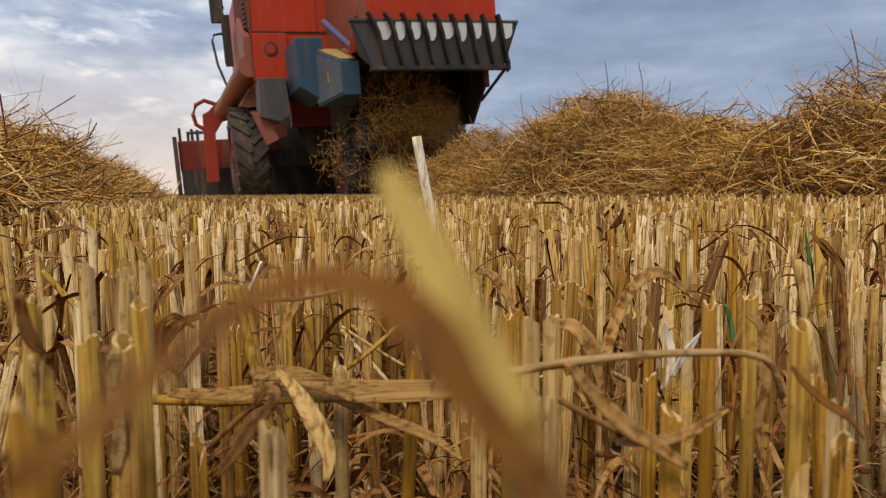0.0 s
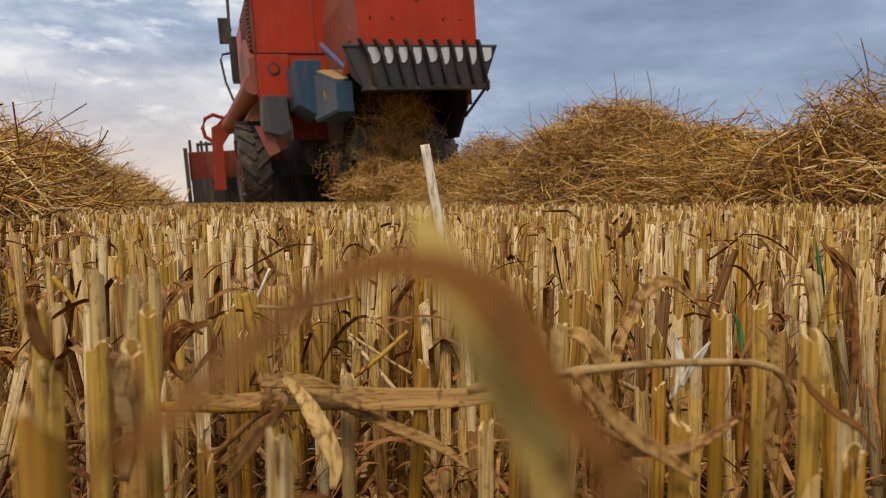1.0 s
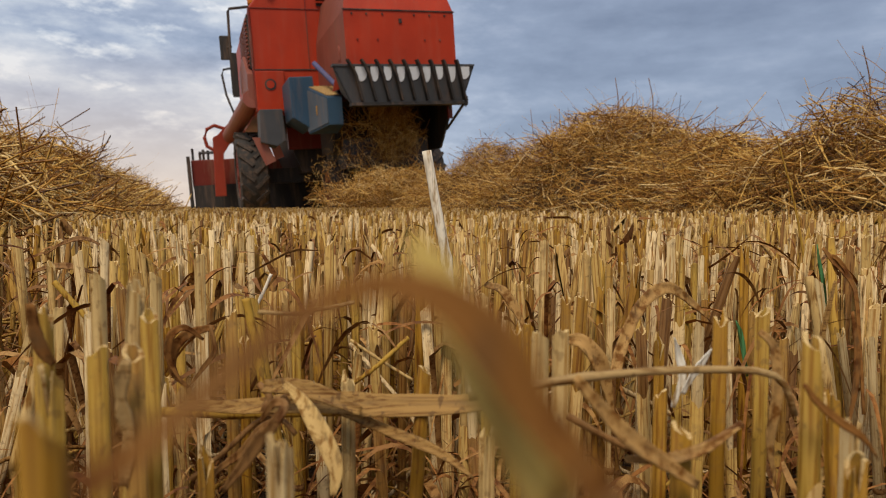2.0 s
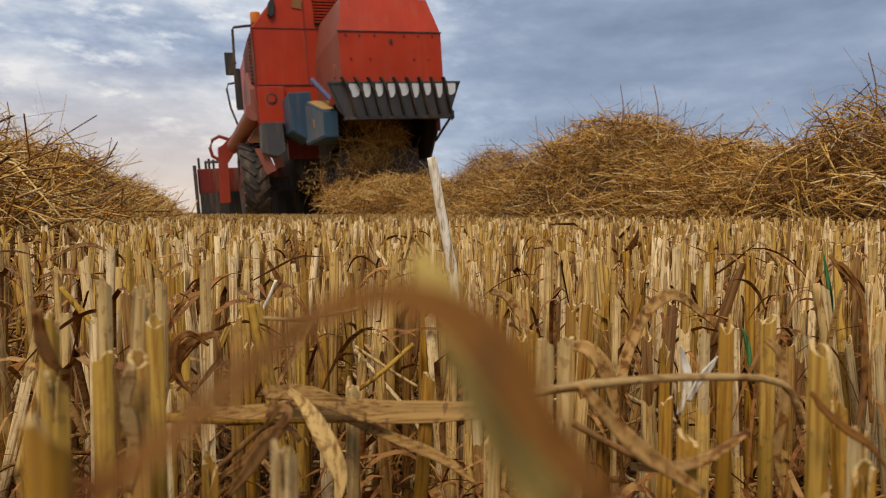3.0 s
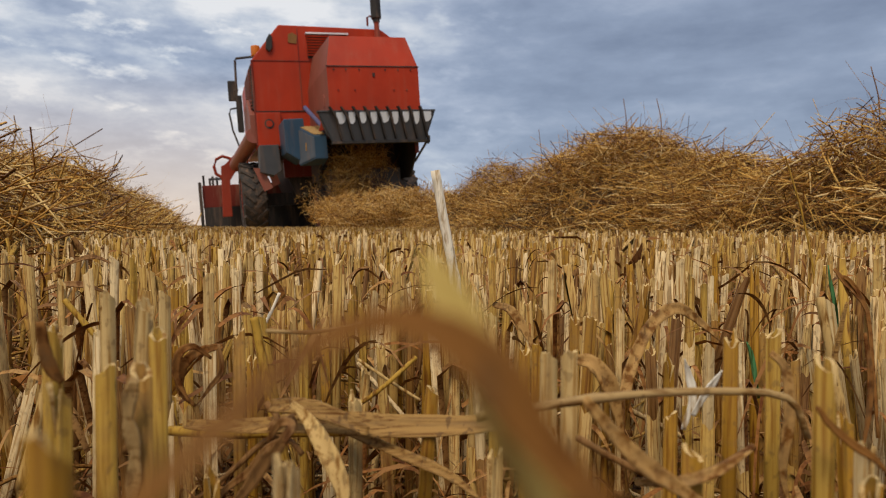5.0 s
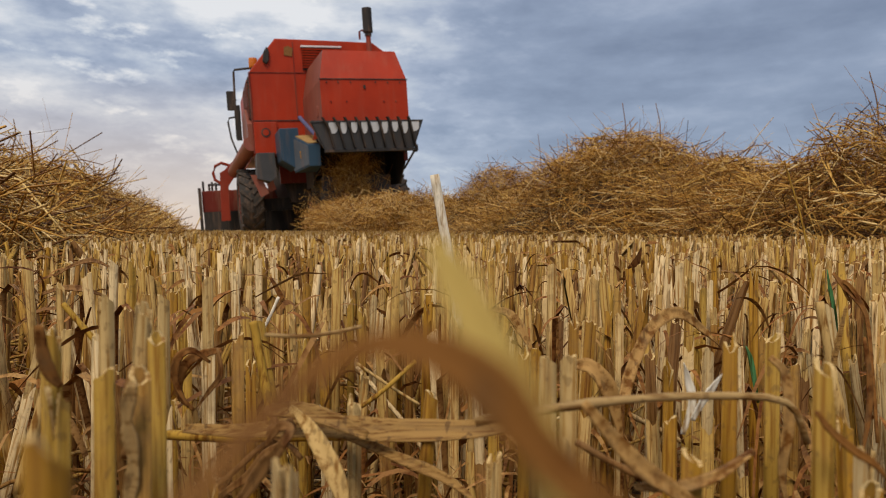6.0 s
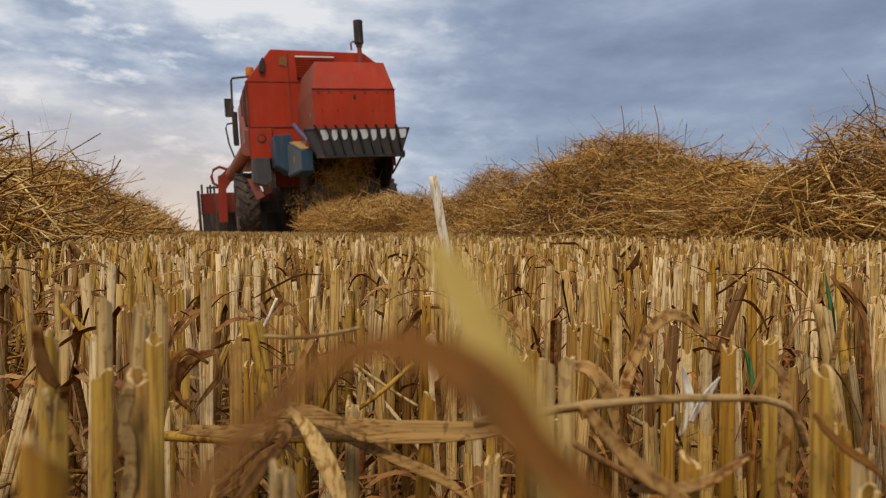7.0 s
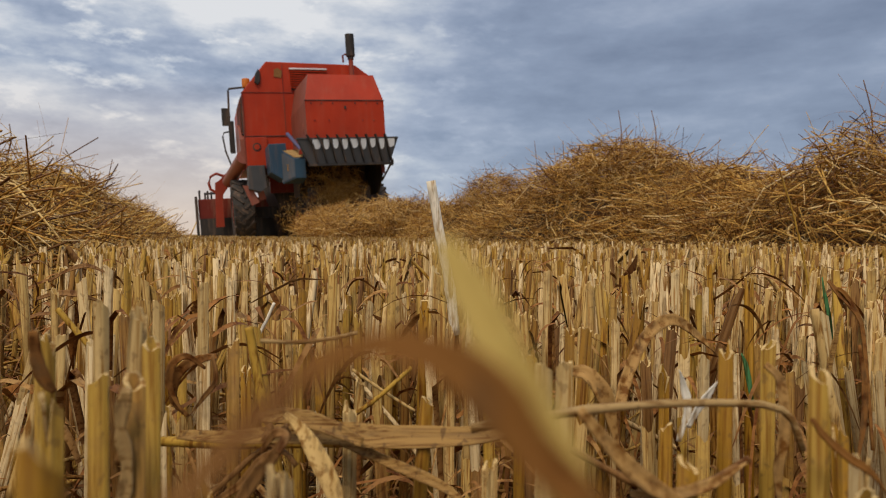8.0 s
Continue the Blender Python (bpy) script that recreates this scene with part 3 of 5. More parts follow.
    # steps and lift arm
    arm = [(-1.66, 1.80), (-1.90, 1.70), (-2.10, 1.50), (-2.18, 1.46), (-2.22, 0.48), (-2.04, 0.48), (-2.03, 1.18), (-1.92, 1.34), (-1.66, 1.52)]
    part("lift_arm", prism(arm, 3.95, 4.1), M_RED_OLD, c, "red steel side arm", bevel=0.01)
    part("arm_loop", pipe([(-1.98, 4.0, 1.60), (-2.14, 4.0, 1.66), (-2.26, 4.0, 1.60), (-2.31, 4.0, 1.46), (-2.28, 4.0, 1.32), (-2.16, 4.0, 1.24)], 0.03), M_RED_OLD, c)
    # cutting header
    head = part("header", box(-2.56, 1.7, 4.6, 5.3, 0.68, 1.14), M_RED_DARK, c, "dusty red cutting header, painted darker as in shade", bevel=0.02)
    part("end_plate", prism([(4.5, 0.15), (5.6, 0.15), (5.6, 0.9), (4.9, 1.2), (4.5, 1.2)], -2.63, -2.57, "x"), M_BLACK, head)
    # a black block stands in for the shade below the header
    part("skid", box(-2.55, 1.7, 4.45, 5.5, 0.10, 0.69), M_BLACK, head, "header underside, black standing for the shade there")
    for x, h in ((-2.52, 1.36), (-2.40, 1.30), (-2.34, 1.34), (-2.26, 1.32)):
        part("reel_tine", rod((x, 4.9, 1.1), (x, 4.9, h), 0.022, 8), M_BLACK, head)
    part("reel_bar", rod((-2.42, 4.9, 1.28), (-2.0, 4.9, 1.28), 0.025, 8), M_GREY, head)
    return c


combine = build_combine()

# ---- straw swaths ----
ACROSS = Vector((HEADING.y, -HEADING.x, 0))


def bell(s, at, amp, width):
    return amp * np.exp(-((s - at) / width) ** 2)


def swath_right(s):
    """Crest height and half width of the fresh swath, s metres along the combine's line from its start."""
    h = 0.40 + bell(s, -2.62, 0.30, 0.42) + bell(s, -3.15, 0.18, 0.26) + bell(s, -0.80, 0.27, 0.30) + bell(s, -4.90, 0.15, 0.40) + bell(s, -7.2, 0.15, 0.6) + 0.02 * np.sin(5.1 * s + 1) + 0.015 * np.sin(13 * s)
    end = np.clip((0.35 - s) / 0.5, 0.02, 1) ** 0.6 * np.clip((s + 9.6) / 1.2, 0.02, 1) ** 0.5
    return h * end, 0.74 + 0.06 * np.sin(2.3 * s) + 0 * s


def swath_left(s):
    """The swath of the pass before, whose far end lies in the field."""
    h = 0.39 - 0.03 * np.exp(-((s + 4.2) / 1.6) ** 2) + 0.03 * np.sin(3.1 * s) + 0.03 * np.sin(7.7 * s + 2) + bell(s, -4.6, 0.05, 0.5)
    end = np.clip((2.35 - s) / 1.5, 0.02, 1) ** 0.5 * np.clip((s + 9.6) / 1.2, 0.02, 1) ** 0.5
    return h * end, 0.72 + 0.05 * np.sin(1.9 * s + 1) - 0.27 * np.clip((-4.95 - s) / 0.9, 0, 1)


def swath_points(shape, offset, s, c):
    """Surface of a swath at s along and c (-1 to 1) across it."""
    h, wd = shape(s)
    z = h * (1 - np.abs(c) ** 2.8) * (0.93 + 0.06 * np.sin(9 * s + 4 * c) + 0.09 * np.sin(4.3 * s + 6.5 * c + 1.5 * np.sin(2.7 * s)))
    x = START.x + HEADING.x * s + ACROSS.x * (offset + c * wd)
    y = START.y + HEADING.y * s + ACROSS.y * (offset + c * wd)
    return np.stack([x, y, z], -1)


def bent_strands(base, lo, hi, tilt, count_k=4, droop=0.25, along=None):
    """Centre lines of straws that start near the base points and run off in all directions."""
    n = len(base)
    az = RNG.uniform(0, 2 * math.pi, n) if along is None else along + RNG.normal(0, 0.5, n)
    el = RNG.normal(0, tilt, n)
    d = np.stack([np.cos(az) * np.cos(el), np.sin(az) * np.cos(el), np.sin(el)], 1)
    length = RNG.uniform(lo, hi, n)
    t = np.linspace(-0.5, 0.5, count_k)
    bend = RNG.normal(0, droop, (n, 3))
    P = base[:, None] + (length[:, None] * t)[..., None] * d[:, None] + (length[:, None] * (t**2 - 0.1))[..., None] * bend[:, None]
    return P


def build_swath(name, label, shape, offset, s0, s1, count, wisps):
    thing = new(name)
    thing.location = (0, 0, 0)
    tagged(thing, label, "straw swath", "straw swaths")
    # packed inner heap, coloured dark to stand for shade between the loose straws
    ns, nc = int((s1 + 9.6) * 14), 18
    S, C = np.meshgrid(np.linspace(-9.6, s1, ns), np.linspace(-1, 1, nc), indexing="ij")
    V = swath_points(shape, offset, S, C)
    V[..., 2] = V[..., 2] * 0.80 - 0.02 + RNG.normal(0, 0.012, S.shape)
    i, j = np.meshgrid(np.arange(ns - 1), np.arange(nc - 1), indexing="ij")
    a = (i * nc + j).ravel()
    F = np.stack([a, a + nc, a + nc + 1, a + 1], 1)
    heap = new("packed_straw", big_mesh("packed_straw", V.reshape(-1, 3), F, M_HEAP_SHADED))
    heap.parent = thing
    # loose straw over it, denser towards the near end
    u = RNG.uniform(0, 1, count) ** 1.35
    s = s0 + (s1 - s0) * u
    # and on along the swath beside and behind the viewpoint
    s = np.concatenate([s, s0 - (s0 + 9.6) * RNG.uniform(0, 1, count // 3) ** 1.4])
    count = len(s)
    c = RNG.uniform(-1, 1, count)
    base = swath_points(shape, offset, s, c)
    # locks of straw with open hollows between them
    clump = np.sin(base[:, 0] * 8 + 3 * np.sin(base[:, 1] * 4.5)) * np.sin(base[:, 1] * 7 + 2 * np.sin(base[:, 0] * 6) + 7 * base[:, 2])
    depth = RNG.uniform(0, 1, count)
    base[:, 2] += np.where(depth < 0.55, RNG.normal(0.01, 0.02, count) + 0.08 * clump, -0.22 * depth * base[:, 2])
    keep = (RNG.uniform(0, 1, count) < np.clip(0.80 + 1.5 * clump, 0.10, 1)) | (depth > 0.80)
    base, s = base[keep], s[keep]
    count = len(base)
    lay = 2.5 * np.sin(4 * base[:, 0] + 2 * np.sin(3 * base[:, 1])) + 1.8 * np.sin(5 * base[:, 1] + 1.3 * base[:, 0])
    near = np.clip((s - s0) / 1.2, 0.6, 0.82)
    P = bent_strands(base, 0.08, 0.46, 0.36, droop=0.65, along=lay)
    P = base[:, None] + (P - base[:, None]) * near[:, None, None]
    P[..., 2] = np.maximum(P[..., 2], 0.01)
    R = np.repeat((0.0010 + 0.0022 * RNG.uniform(0, 1, count) ** 1.6)[:, None], 4, 1)
    V, F = tubes(P, R, 3)
    ob = new("loose_straw", big_mesh("loose_straw", V, F, M_STRAW))
    ob.parent = thing
    tagged(ob, kind="stuff")
    # fine curled straw and leaf shreds
    count = count // 3
    s = s0 + (s1 - s0) * RNG.uniform(0, 1, count) ** 1.35
    base = swath_points(shape, offset, s, RNG.uniform(-1, 1, count))
    base[:, 2] += RNG.normal(0.012, 0.03, count)
    P = bent_strands(base, 0.05, 0.20, 0.6, count_k=5, droop=1.3)
    P[..., 2] = np.maximum(P[..., 2], 0.01)
    V, F = tubes(P, np.repeat(RNG.uniform(0.0006, 0.0014, count)[:, None], 5, 1), 3)
    ob = new("fine_straw", big_mesh("fine_straw", V, F, M_STRAW))
    ob.parent = thing
    tagged(ob, kind="stuff")
    # wisps that stand out from the crest
    s = RNG.uniform(s0 + 0.7, s1, wisps)
    base = swath_points(shape, offset, s, RNG.uniform(-0.55, 0.55, wisps))
    P = bent_strands(base, 0.10, 0.28, 0.35, droop=2.2, count_k=7)
    lift = np.linspace(0, 1, 7) ** 1.5 * (0.015 + 0.22 * RNG.uniform(0, 1, wisps) ** 4)[:, None]
    P[..., 2] += lift
    R = np.linspace(1, 0.45, 7)[None] * RNG.uniform(0.0008, 0.0019, wisps)[:, None]
    V, F = tubes(P, R, 3)
    ob = new("straw_wisp", big_mesh("straw_wisp", V, F, M_STRAW))
    ob.parent = thing
    tagged(ob, kind="stuff")
    return thing


def shaded_heap_material():
    m, n = material("packed_straw")
    vec = n.add("ShaderNodeTexCoord").outputs["Object"]
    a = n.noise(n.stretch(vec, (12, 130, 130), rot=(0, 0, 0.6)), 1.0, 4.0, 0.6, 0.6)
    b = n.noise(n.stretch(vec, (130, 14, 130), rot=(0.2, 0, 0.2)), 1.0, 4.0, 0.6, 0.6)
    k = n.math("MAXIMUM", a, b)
    # the near-black low end paints in the shade of the crevices
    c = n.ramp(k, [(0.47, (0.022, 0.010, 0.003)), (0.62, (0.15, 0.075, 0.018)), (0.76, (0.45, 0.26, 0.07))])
    finish(n, c, 0.8, bump=k, strength=1.0, distance=0.02)
    return m


M_HEAP_SHADED = shaded_heap_material()
build_swath("straw_swath", "golden heaped swath of fresh threshed straw on stubble", swath_right, 0.0, -5.7, 0.35, 27000, 1500)
build_swath("straw_swath", "golden straw swath of an earlier pass, tapering off", swath_left, -3.44, -5.2, 2.35, 20000, 1700)


# ---- straw falling behind the combine ----
def tuft_mesh(count, wx, wy, wz, lo, hi, tilt, thick=0.0034):
    r = RNG.normal(0, 1, (count, 3))
    r /= np.linalg.norm(r, axis=1, keepdims=True)
    base = r * np.array([wx, wy, wz]) * RNG.uniform(0.25, 1, count)[:, None] ** 0.5
    P = bent_strands(base, lo, hi, tilt, droop=0.45)
    R = np.repeat(RNG.uniform(0.0014, thick, count)[:, None], 4, 1)
    V, F = tubes(P, R, 3)
    return big_mesh("straw_tuft", V, F, M_STRAW)


TUFTS = []


def build_tufts():
    meshes = [tuft_mesh(260, 0.34, 0.25, 0.19, 0.10, 0.40, 0.55) for _ in range(5)]
    for k in range(68):
        ob = new("straw_tuft", meshes[k % 5])
        tagged(ob, "golden tuft of straw dropped by the combine", "straw tuft", "dropped straw tufts", "stuff")
        TUFTS.append((ob, -0.60 + 0.128 * k, k))
    ob = new("falling_straw", tuft_mesh(380, 0.64, 0.22, 0.66, 0.2, 0.55, 1.5, 0.0036))
    tagged(ob, "curtain of straw pouring from the straw walkers", "falling straw", kind="stuff")
    dust = new("falling_chaff", tuft_mesh(900, 0.85, 0.45, 0.50, 0.03, 0.12, 0.9, 0.0030))
    tagged(dust, "fine brown chaff blown out below the machine", "falling chaff", kind="stuff")
    return ob, dust


falling, chaff = build_tufts()

# ---- stubble ----
STALK = 0.0022  # usual stem radius


def stalk_mesh(k):
    """A cut wheat stem of unit height: hollow, ragged at the top, with a node."""
    rng = random.Random(k)
    n = 12
    levels = [(-0.02, 1.0), (0.30, 0.97), (0.34, 1.16), (0.38, 0.97), (0.7, 0.94)]
    V, F = [], []
    phase = rng.uniform(0, 6)
    tear = rng.choice((0.008, 0.016, 0.03, 0.045))
    tops = [1.0 - 0.010 * (1 + math.sin(2 * math.pi * i / n + phase)) - rng.uniform(0, tear) - (rng.uniform(0.02, 0.09) if rng.random() < 0.10 else 0) for i in range(n)]
    for z, r in levels:
        V += [(STALK * r * math.cos(2 * math.pi * i / n), STALK * r * math.sin(2 * math.pi * i / n), z) for i in range(n)]
    V += [(STALK * 0.93 * math.cos(2 * math.pi * i / n), STALK * 0.93 * math.sin(2 * math.pi * i / n), tops[i]) for i in range(n)]
    V += [(STALK * 0.50 * math.cos(2 * math.pi * i / n), STALK * 0.50 * math.sin(2 * math.pi * i / n), tops[i]) for i in range(n)]
    V += [(STALK * 0.46 * math.cos(2 * math.pi * i / n), STALK * 0.46 * math.sin(2 * math.pi * i / n), 0.89) for i in range(n)]
    rows = len(levels) + 3
    for r in range(rows - 1):
        for i in range(n):
            j = (i + 1) % n
            F.append((r * n + i, r * n + j, (r + 1) * n + j, (r + 1) * n + i))
    F.append(tuple((rows - 1) * n + i for i in range(n)))
    me = mesh_from("stubble_stalk", V, F, M_STEM)
    me.materials.append(M_PITH)
    for p in list(me.polygons)[(rows - 3) * n : (rows - 2) * n]:
        p.material_index = 1
        p.use_smooth = False
    return me


STALK_MESHES = [stalk_mesh(k) for k in range(8)]


def sheath_mesh(k):
    """A dry leaf sheath wrapped on the stem, its blade bent away."""
    rng = random.Random(100 + k)
    V, F = [], []
    rows = 9
    for r in range(rows):
        t = r / (rows - 1)
        z = 0.35 + 0.5 * min(t, 0.55) / 0.55
        out = max(0, t - 0.5) * 2
        rad = STALK * 1.18 + out * (0.006 + 0.004 * k)
        wrap = min(1.5, (0.0042 - 0.0025 * out) / rad)
        for i in range(4):
            a = -wrap + 2 * wrap * i / 3
            V.append((rad * math.cos(a), rad * math.sin(a), z + out * (0.05 - 0.22 * out)))
    for r in range(rows - 1):
        for i in range(3):
            F.append((r * 4 + i, r * 4 + i + 1, r * 4 + i + 5, r * 4 + i + 4))
    return mesh_from("leaf_sheath", V, F, M_LEAF)


SHEATHS = [sheath_mesh(k) for k in range(4)]


def sleeve_mesh(k):
    """The leaf sheath that still wraps the foot of a stem, torn off aslant at its top."""
    rng = random.Random(200 + k)
    n, phase, top = 10, rng.uniform(0, 6), rng.uniform(0.45, 0.82)
    V, F = [], []
    for r, (z, rad) in enumerate(((-0.02, 1.22), (0.25, 1.20), (top, 1.15), (top, 1.0))):
        for i in range(n):
            a = 2 * math.pi * i / n
            cut = 0.035 * math.sin(a + phase) + 0.012 * math.sin(3 * a + k) if r > 1 else 0
            V.append((STALK * rad * math.cos(a), STALK * rad * math.sin(a), z + cut))
    for r in range(3):
        for i in range(n):
            j = (i + 1) % n
            F.append((r * n + i, r * n + j, (r + 1) * n + j, (r + 1) * n + i))
    return mesh_from("stem_sheath", V, F, M_STEM)


def node_mesh():
    """The swollen dark joint of a straw stem."""
    n, rows = 10, ((0.318, 1.0), (0.326, 1.24), (0.342, 1.27), (0.352, 1.0))
    V = [(STALK * rad * math.cos(2 * math.pi * i / n), STALK * rad * math.sin(2 * math.pi * i / n), z) for z, rad in rows for i in range(n)]
    F = [(r * n + i, r * n + (i + 1) % n, (r + 1) * n + (i + 1) % n, (r + 1) * n + i) for r in range(3) for i in range(n)]
    return mesh_from("stem_node", V, F, M_TWIG)


SLEEVES = [sleeve_mesh(k) for k in range(6)]
NODE = node_mesh()
TONED = {}


def toned(mesh, mat):
    """The same stem in one of the marked tones."""
    if (mesh.name, mat.name) not in TONED:
        m = mesh.copy()
        m.materials[0] = mat
        TONED[mesh.name, mat.name] = m
    return TONED[mesh.name, mat.name]


def add_stalk(x, y, h, thick, lean=(0, 0), mat=None, sheath=False):
    mesh = STALK_MESHES[int(RNG.integers(8))]
    ob = new("stubble_stalk", toned(mesh, mat) if mat else mesh)
    ob.matrix_basis = pose(x, y, 0, lean[1], lean[0], RNG.uniform(0, 360)) if lean == (0, 0) else pose(x, y, 0, lean[1], lean[0], 0)
    ob.scale = (thick, thick, h)
    tagged(ob, "cut straw-yellow wheat stalk standing in the field", "stubble stalk", "stubble stalks")
    if sheath:
        leaf = new("leaf_sheath", SHEATHS[int(RNG.integers(4))])
        leaf.parent = ob
        tagged(leaf, "dry brown leaf sheath")
    if RNG.uniform() < 0.45:
        sleeve = new("stem_sheath", SLEEVES[int(RNG.integers(6))])
        sleeve.parent = ob
        tagged(sleeve, "straw sheath wrapped round the foot of the stem")
    else:
        node = new("stem_node", NODE)
        node.parent = ob
        tagged(node, "dark swollen stem joint")
    return ob


# stems that stand out: x, y, height, thickness, sideways lean in degrees
NEAR_STEMS = {
    "pale": [(-0.102, 0.202, 0.151, 1.05, 0), (-0.082, 0.165, 0.153, 1.05, 3), (-0.104, 0.248, 0.146, 1.05, 0), (-0.168, 0.419, 0.124, 1.05, 0), (-0.096, 0.272, 0.151, 1.05, 0), (-0.158, 0.545, 0.150, 1.05, 0), (-0.234, 0.341, 0.118, 1.05, 14), (-0.027, 0.202, 0.120, 1.05, 0), (0.025, 0.341, 0.126, 1.05, 0), (0.026, 0.165, 0.139, 1.05, 0), (0.032, 0.170, 0.139, 1.05, 0), (0.005, 0.321, 0.129, 1.05, 0), (-0.068, 0.419, 0.143, 1.05, 0), (0.014, 0.182, 0.109, 1.05, 0), (0.020, 0.114, 0.136, 1.05, 0)],
    "bleached": [(0.103, 0.259, 0.125, 1.05, 0), (0.225, 0.495, 0.124, 1.05, 0), (0.226, 0.389, 0.101, 1.05, -8), (0.196, 0.303, 0.139, 1.05, -9), (0.226, 0.341, 0.108, 1.05, -9), (0.091, 0.143, 0.124, 1.05, 0), (0.211, 0.303, 0.111, 1.05, -6), (-0.026, 0.109, 0.133, 1.05, 0), (-0.048, 0.419, 0.130, 1.05, 2), (0.180, 0.495, 0.140, 1.05, 0)],
    "gold": [(0.078, 0.136, 0.144, 1.05, 0), (-0.075, 0.147, 0.140, 1.05, 0), (-0.071, 0.165, 0.145, 1.05, 0), (-0.111, 0.272, 0.100, 1.05, 0), (-0.142, 0.363, 0.140, 1.05, 0), (-0.195, 0.419, 0.153, 1.05, 0), (-0.089, 0.151, 0.149, 1.05, 0), (-0.072, 0.124, 0.141, 1.05, 0), (-0.063, 0.303, 0.131, 1.05, -9), (-0.054, 0.389, 0.130, 1.05, 0), (-0.044, 0.363, 0.128, 1.05, 0), (-0.064, 0.303, 0.121, 1.05, 0), (0.111, 0.303, 0.089, 1.05, 0), (0.138, 0.363, 0.120, 1.05, 0), (0.163, 0.419, 0.134, 1.05, 0), (0.100, 0.202, 0.139, 1.05, 0), (0.253, 0.454, 0.114, 1.05, 0)],
    "amber": [(-0.083, 0.287, 0.114, 1.05, 0), (-0.064, 0.182, 0.104, 1.05, 0), (0.030, 0.248, 0.127, 1.05, 0), (0.038, 0.272, 0.122, 1.05, 0), (0.084, 0.195, 0.140, 1.05, 0), (0.092, 0.272, 0.118, 1.05, 0), (0.069, 0.202, 0.114, 1.05, 0), (0.051, 0.136, 0.125, 1.05, 0), (-0.012, 0.202, 0.122, 1.05, 4), (-0.027, 0.389, 0.125, 1.05, 0), (0.111, 0.170, 0.123, 1.05, -4), (-0.0268, 0.045, 0.1565, 0.76, 0), (0.084, 0.130, 0.121, 1.05, 0)],
    "dull": [(-0.070, 0.227, 0.135, 1.05, 0), (0.160, 0.303, 0.110, 1.05, 0), (-0.062, 0.136, 0.142, 1.05, 0), (-0.208, 0.389, 0.120, 1.05, 0), (0.186, 0.389, 0.110, 1.05, 0)],
}


def build_near_stubble():
    taken = []
    tone = {"pale": M_STEM_CREAM, "bleached": M_STEM_PALE, "gold": M_STEM_GOLD, "amber": M_STEM_AMBER, "dull": M_STEM_DULL}
    for key, rows in NEAR_STEMS.items():
        for x, y, h, thick, lean in rows:
            add_stalk(x, y, h, thick, (lean, 0), tone[key])
            taken.append((x, y))
    made = 0
    while made < 250:
        y = math.sqrt(RNG.uniform(0.25**2, 0.58**2))
        x = RNG.uniform(-0.76, 0.76) * (y + 0.02)
        if any((x - a) ** 2 + (y - b) ** 2 < 0.010**2 for a, b in taken):
            continue
        # tillers of one plant
        for k in range(int(RNG.integers(1, 4))):
            xx, yy = x + RNG.normal(0, 0.006), y + RNG.normal(0, 0.006)
            h = 0.155 - 0.045 * RNG.uniform() ** 1.2
            if yy < 0.34:
                h = min(h, 0.17 - 0.12 * yy - RNG.uniform(0, 0.03))
            add_stalk(xx, yy, h, RNG.uniform(0.95, 1.25), (RNG.normal(0, 3), RNG.normal(0, 3)) if yy < 0.36 or RNG.uniform() < 0.86 else (RNG.normal(0, 13), RNG.normal(0, 13)), None, RNG.uniform() < 0.3)
            taken.append((xx, yy))
            made += 1


def cut_heights(n, mean=0.146):
    return mean + 0.009 - 0.042 * RNG.uniform(0, 1, n) ** 1.35 + RNG.normal(0, 0.002, n)


def wedge(n, y0, y1, spread=0.84):
    y = np.sqrt(RNG.uniform(y0**2, y1**2, n))
    x = RNG.uniform(-spread, spread, n) * y
    # drill rows along the combine's line, with tillers in clusters
    across = x * ACROSS.x + y * ACROSS.y
    along = x * HEADING.x + y * HEADING.y
    row = np.round(across / 0.12) * 0.12 + RNG.normal(0, 0.036, n)
    return row * ACROSS.x + along * HEADING.x, row * ACROSS.y + along * HEADING.y


def stems_object(name, label, x, y, h, r, sides, tops=True, stray=0.1):
    n = len(x)
    lean = RNG.normal(0, 0.09, (n, 2)) + np.where(RNG.uniform(0, 1, (n, 1)) < stray, RNG.normal(0, 0.4, (n, 2)), 0)
    zs = np.array([0.0, 0.55, 1.0] if tops else [0.0, 1.0])
    P = np.stack([x[:, None] + lean[:, :1] * h[:, None] * zs, y[:, None] + lean[:, 1:] * h[:, None] * zs, h[:, None] * zs], -1)
    R = r[:, None] * np.array([1.0, 0.97, 0.93] if tops else [1.0, 0.93])
    if tops:
        # hollow: the tube turns in at its cut end
        P = np.concatenate([P, P[:, -1:] - [0, 0, 0.0005], P[:, -1:] - [0, 0, 0.02]], 1)
        R = np.concatenate([R, R[:, -1:] * 0.7, R[:, -1:] * 0.6], 1)
    V, F = tubes(P, R, sides)
    if tops:
        V = V.reshape(n, 5, sides, 3)
        V[:, 2:4, :, 2] -= (RNG.uniform(0, 1, (n, 1, sides)) ** 5) * 0.012
        V = V.reshape(-1, 3)
    me = big_mesh(name, V, F, M_STEMS)
    if tops:
        me.materials.append(M_PITH)
        ring = np.tile(np.repeat([0, 0, 1, 0], sides), n).astype(np.int32)
        me.polygons.foreach_set("material_index", ring)
        me.polygons.foreach_set("use_smooth", ring == 0)
    ob = new(name, me)
    tagged(ob, label, "stubble", kind="stuff")
    return ob


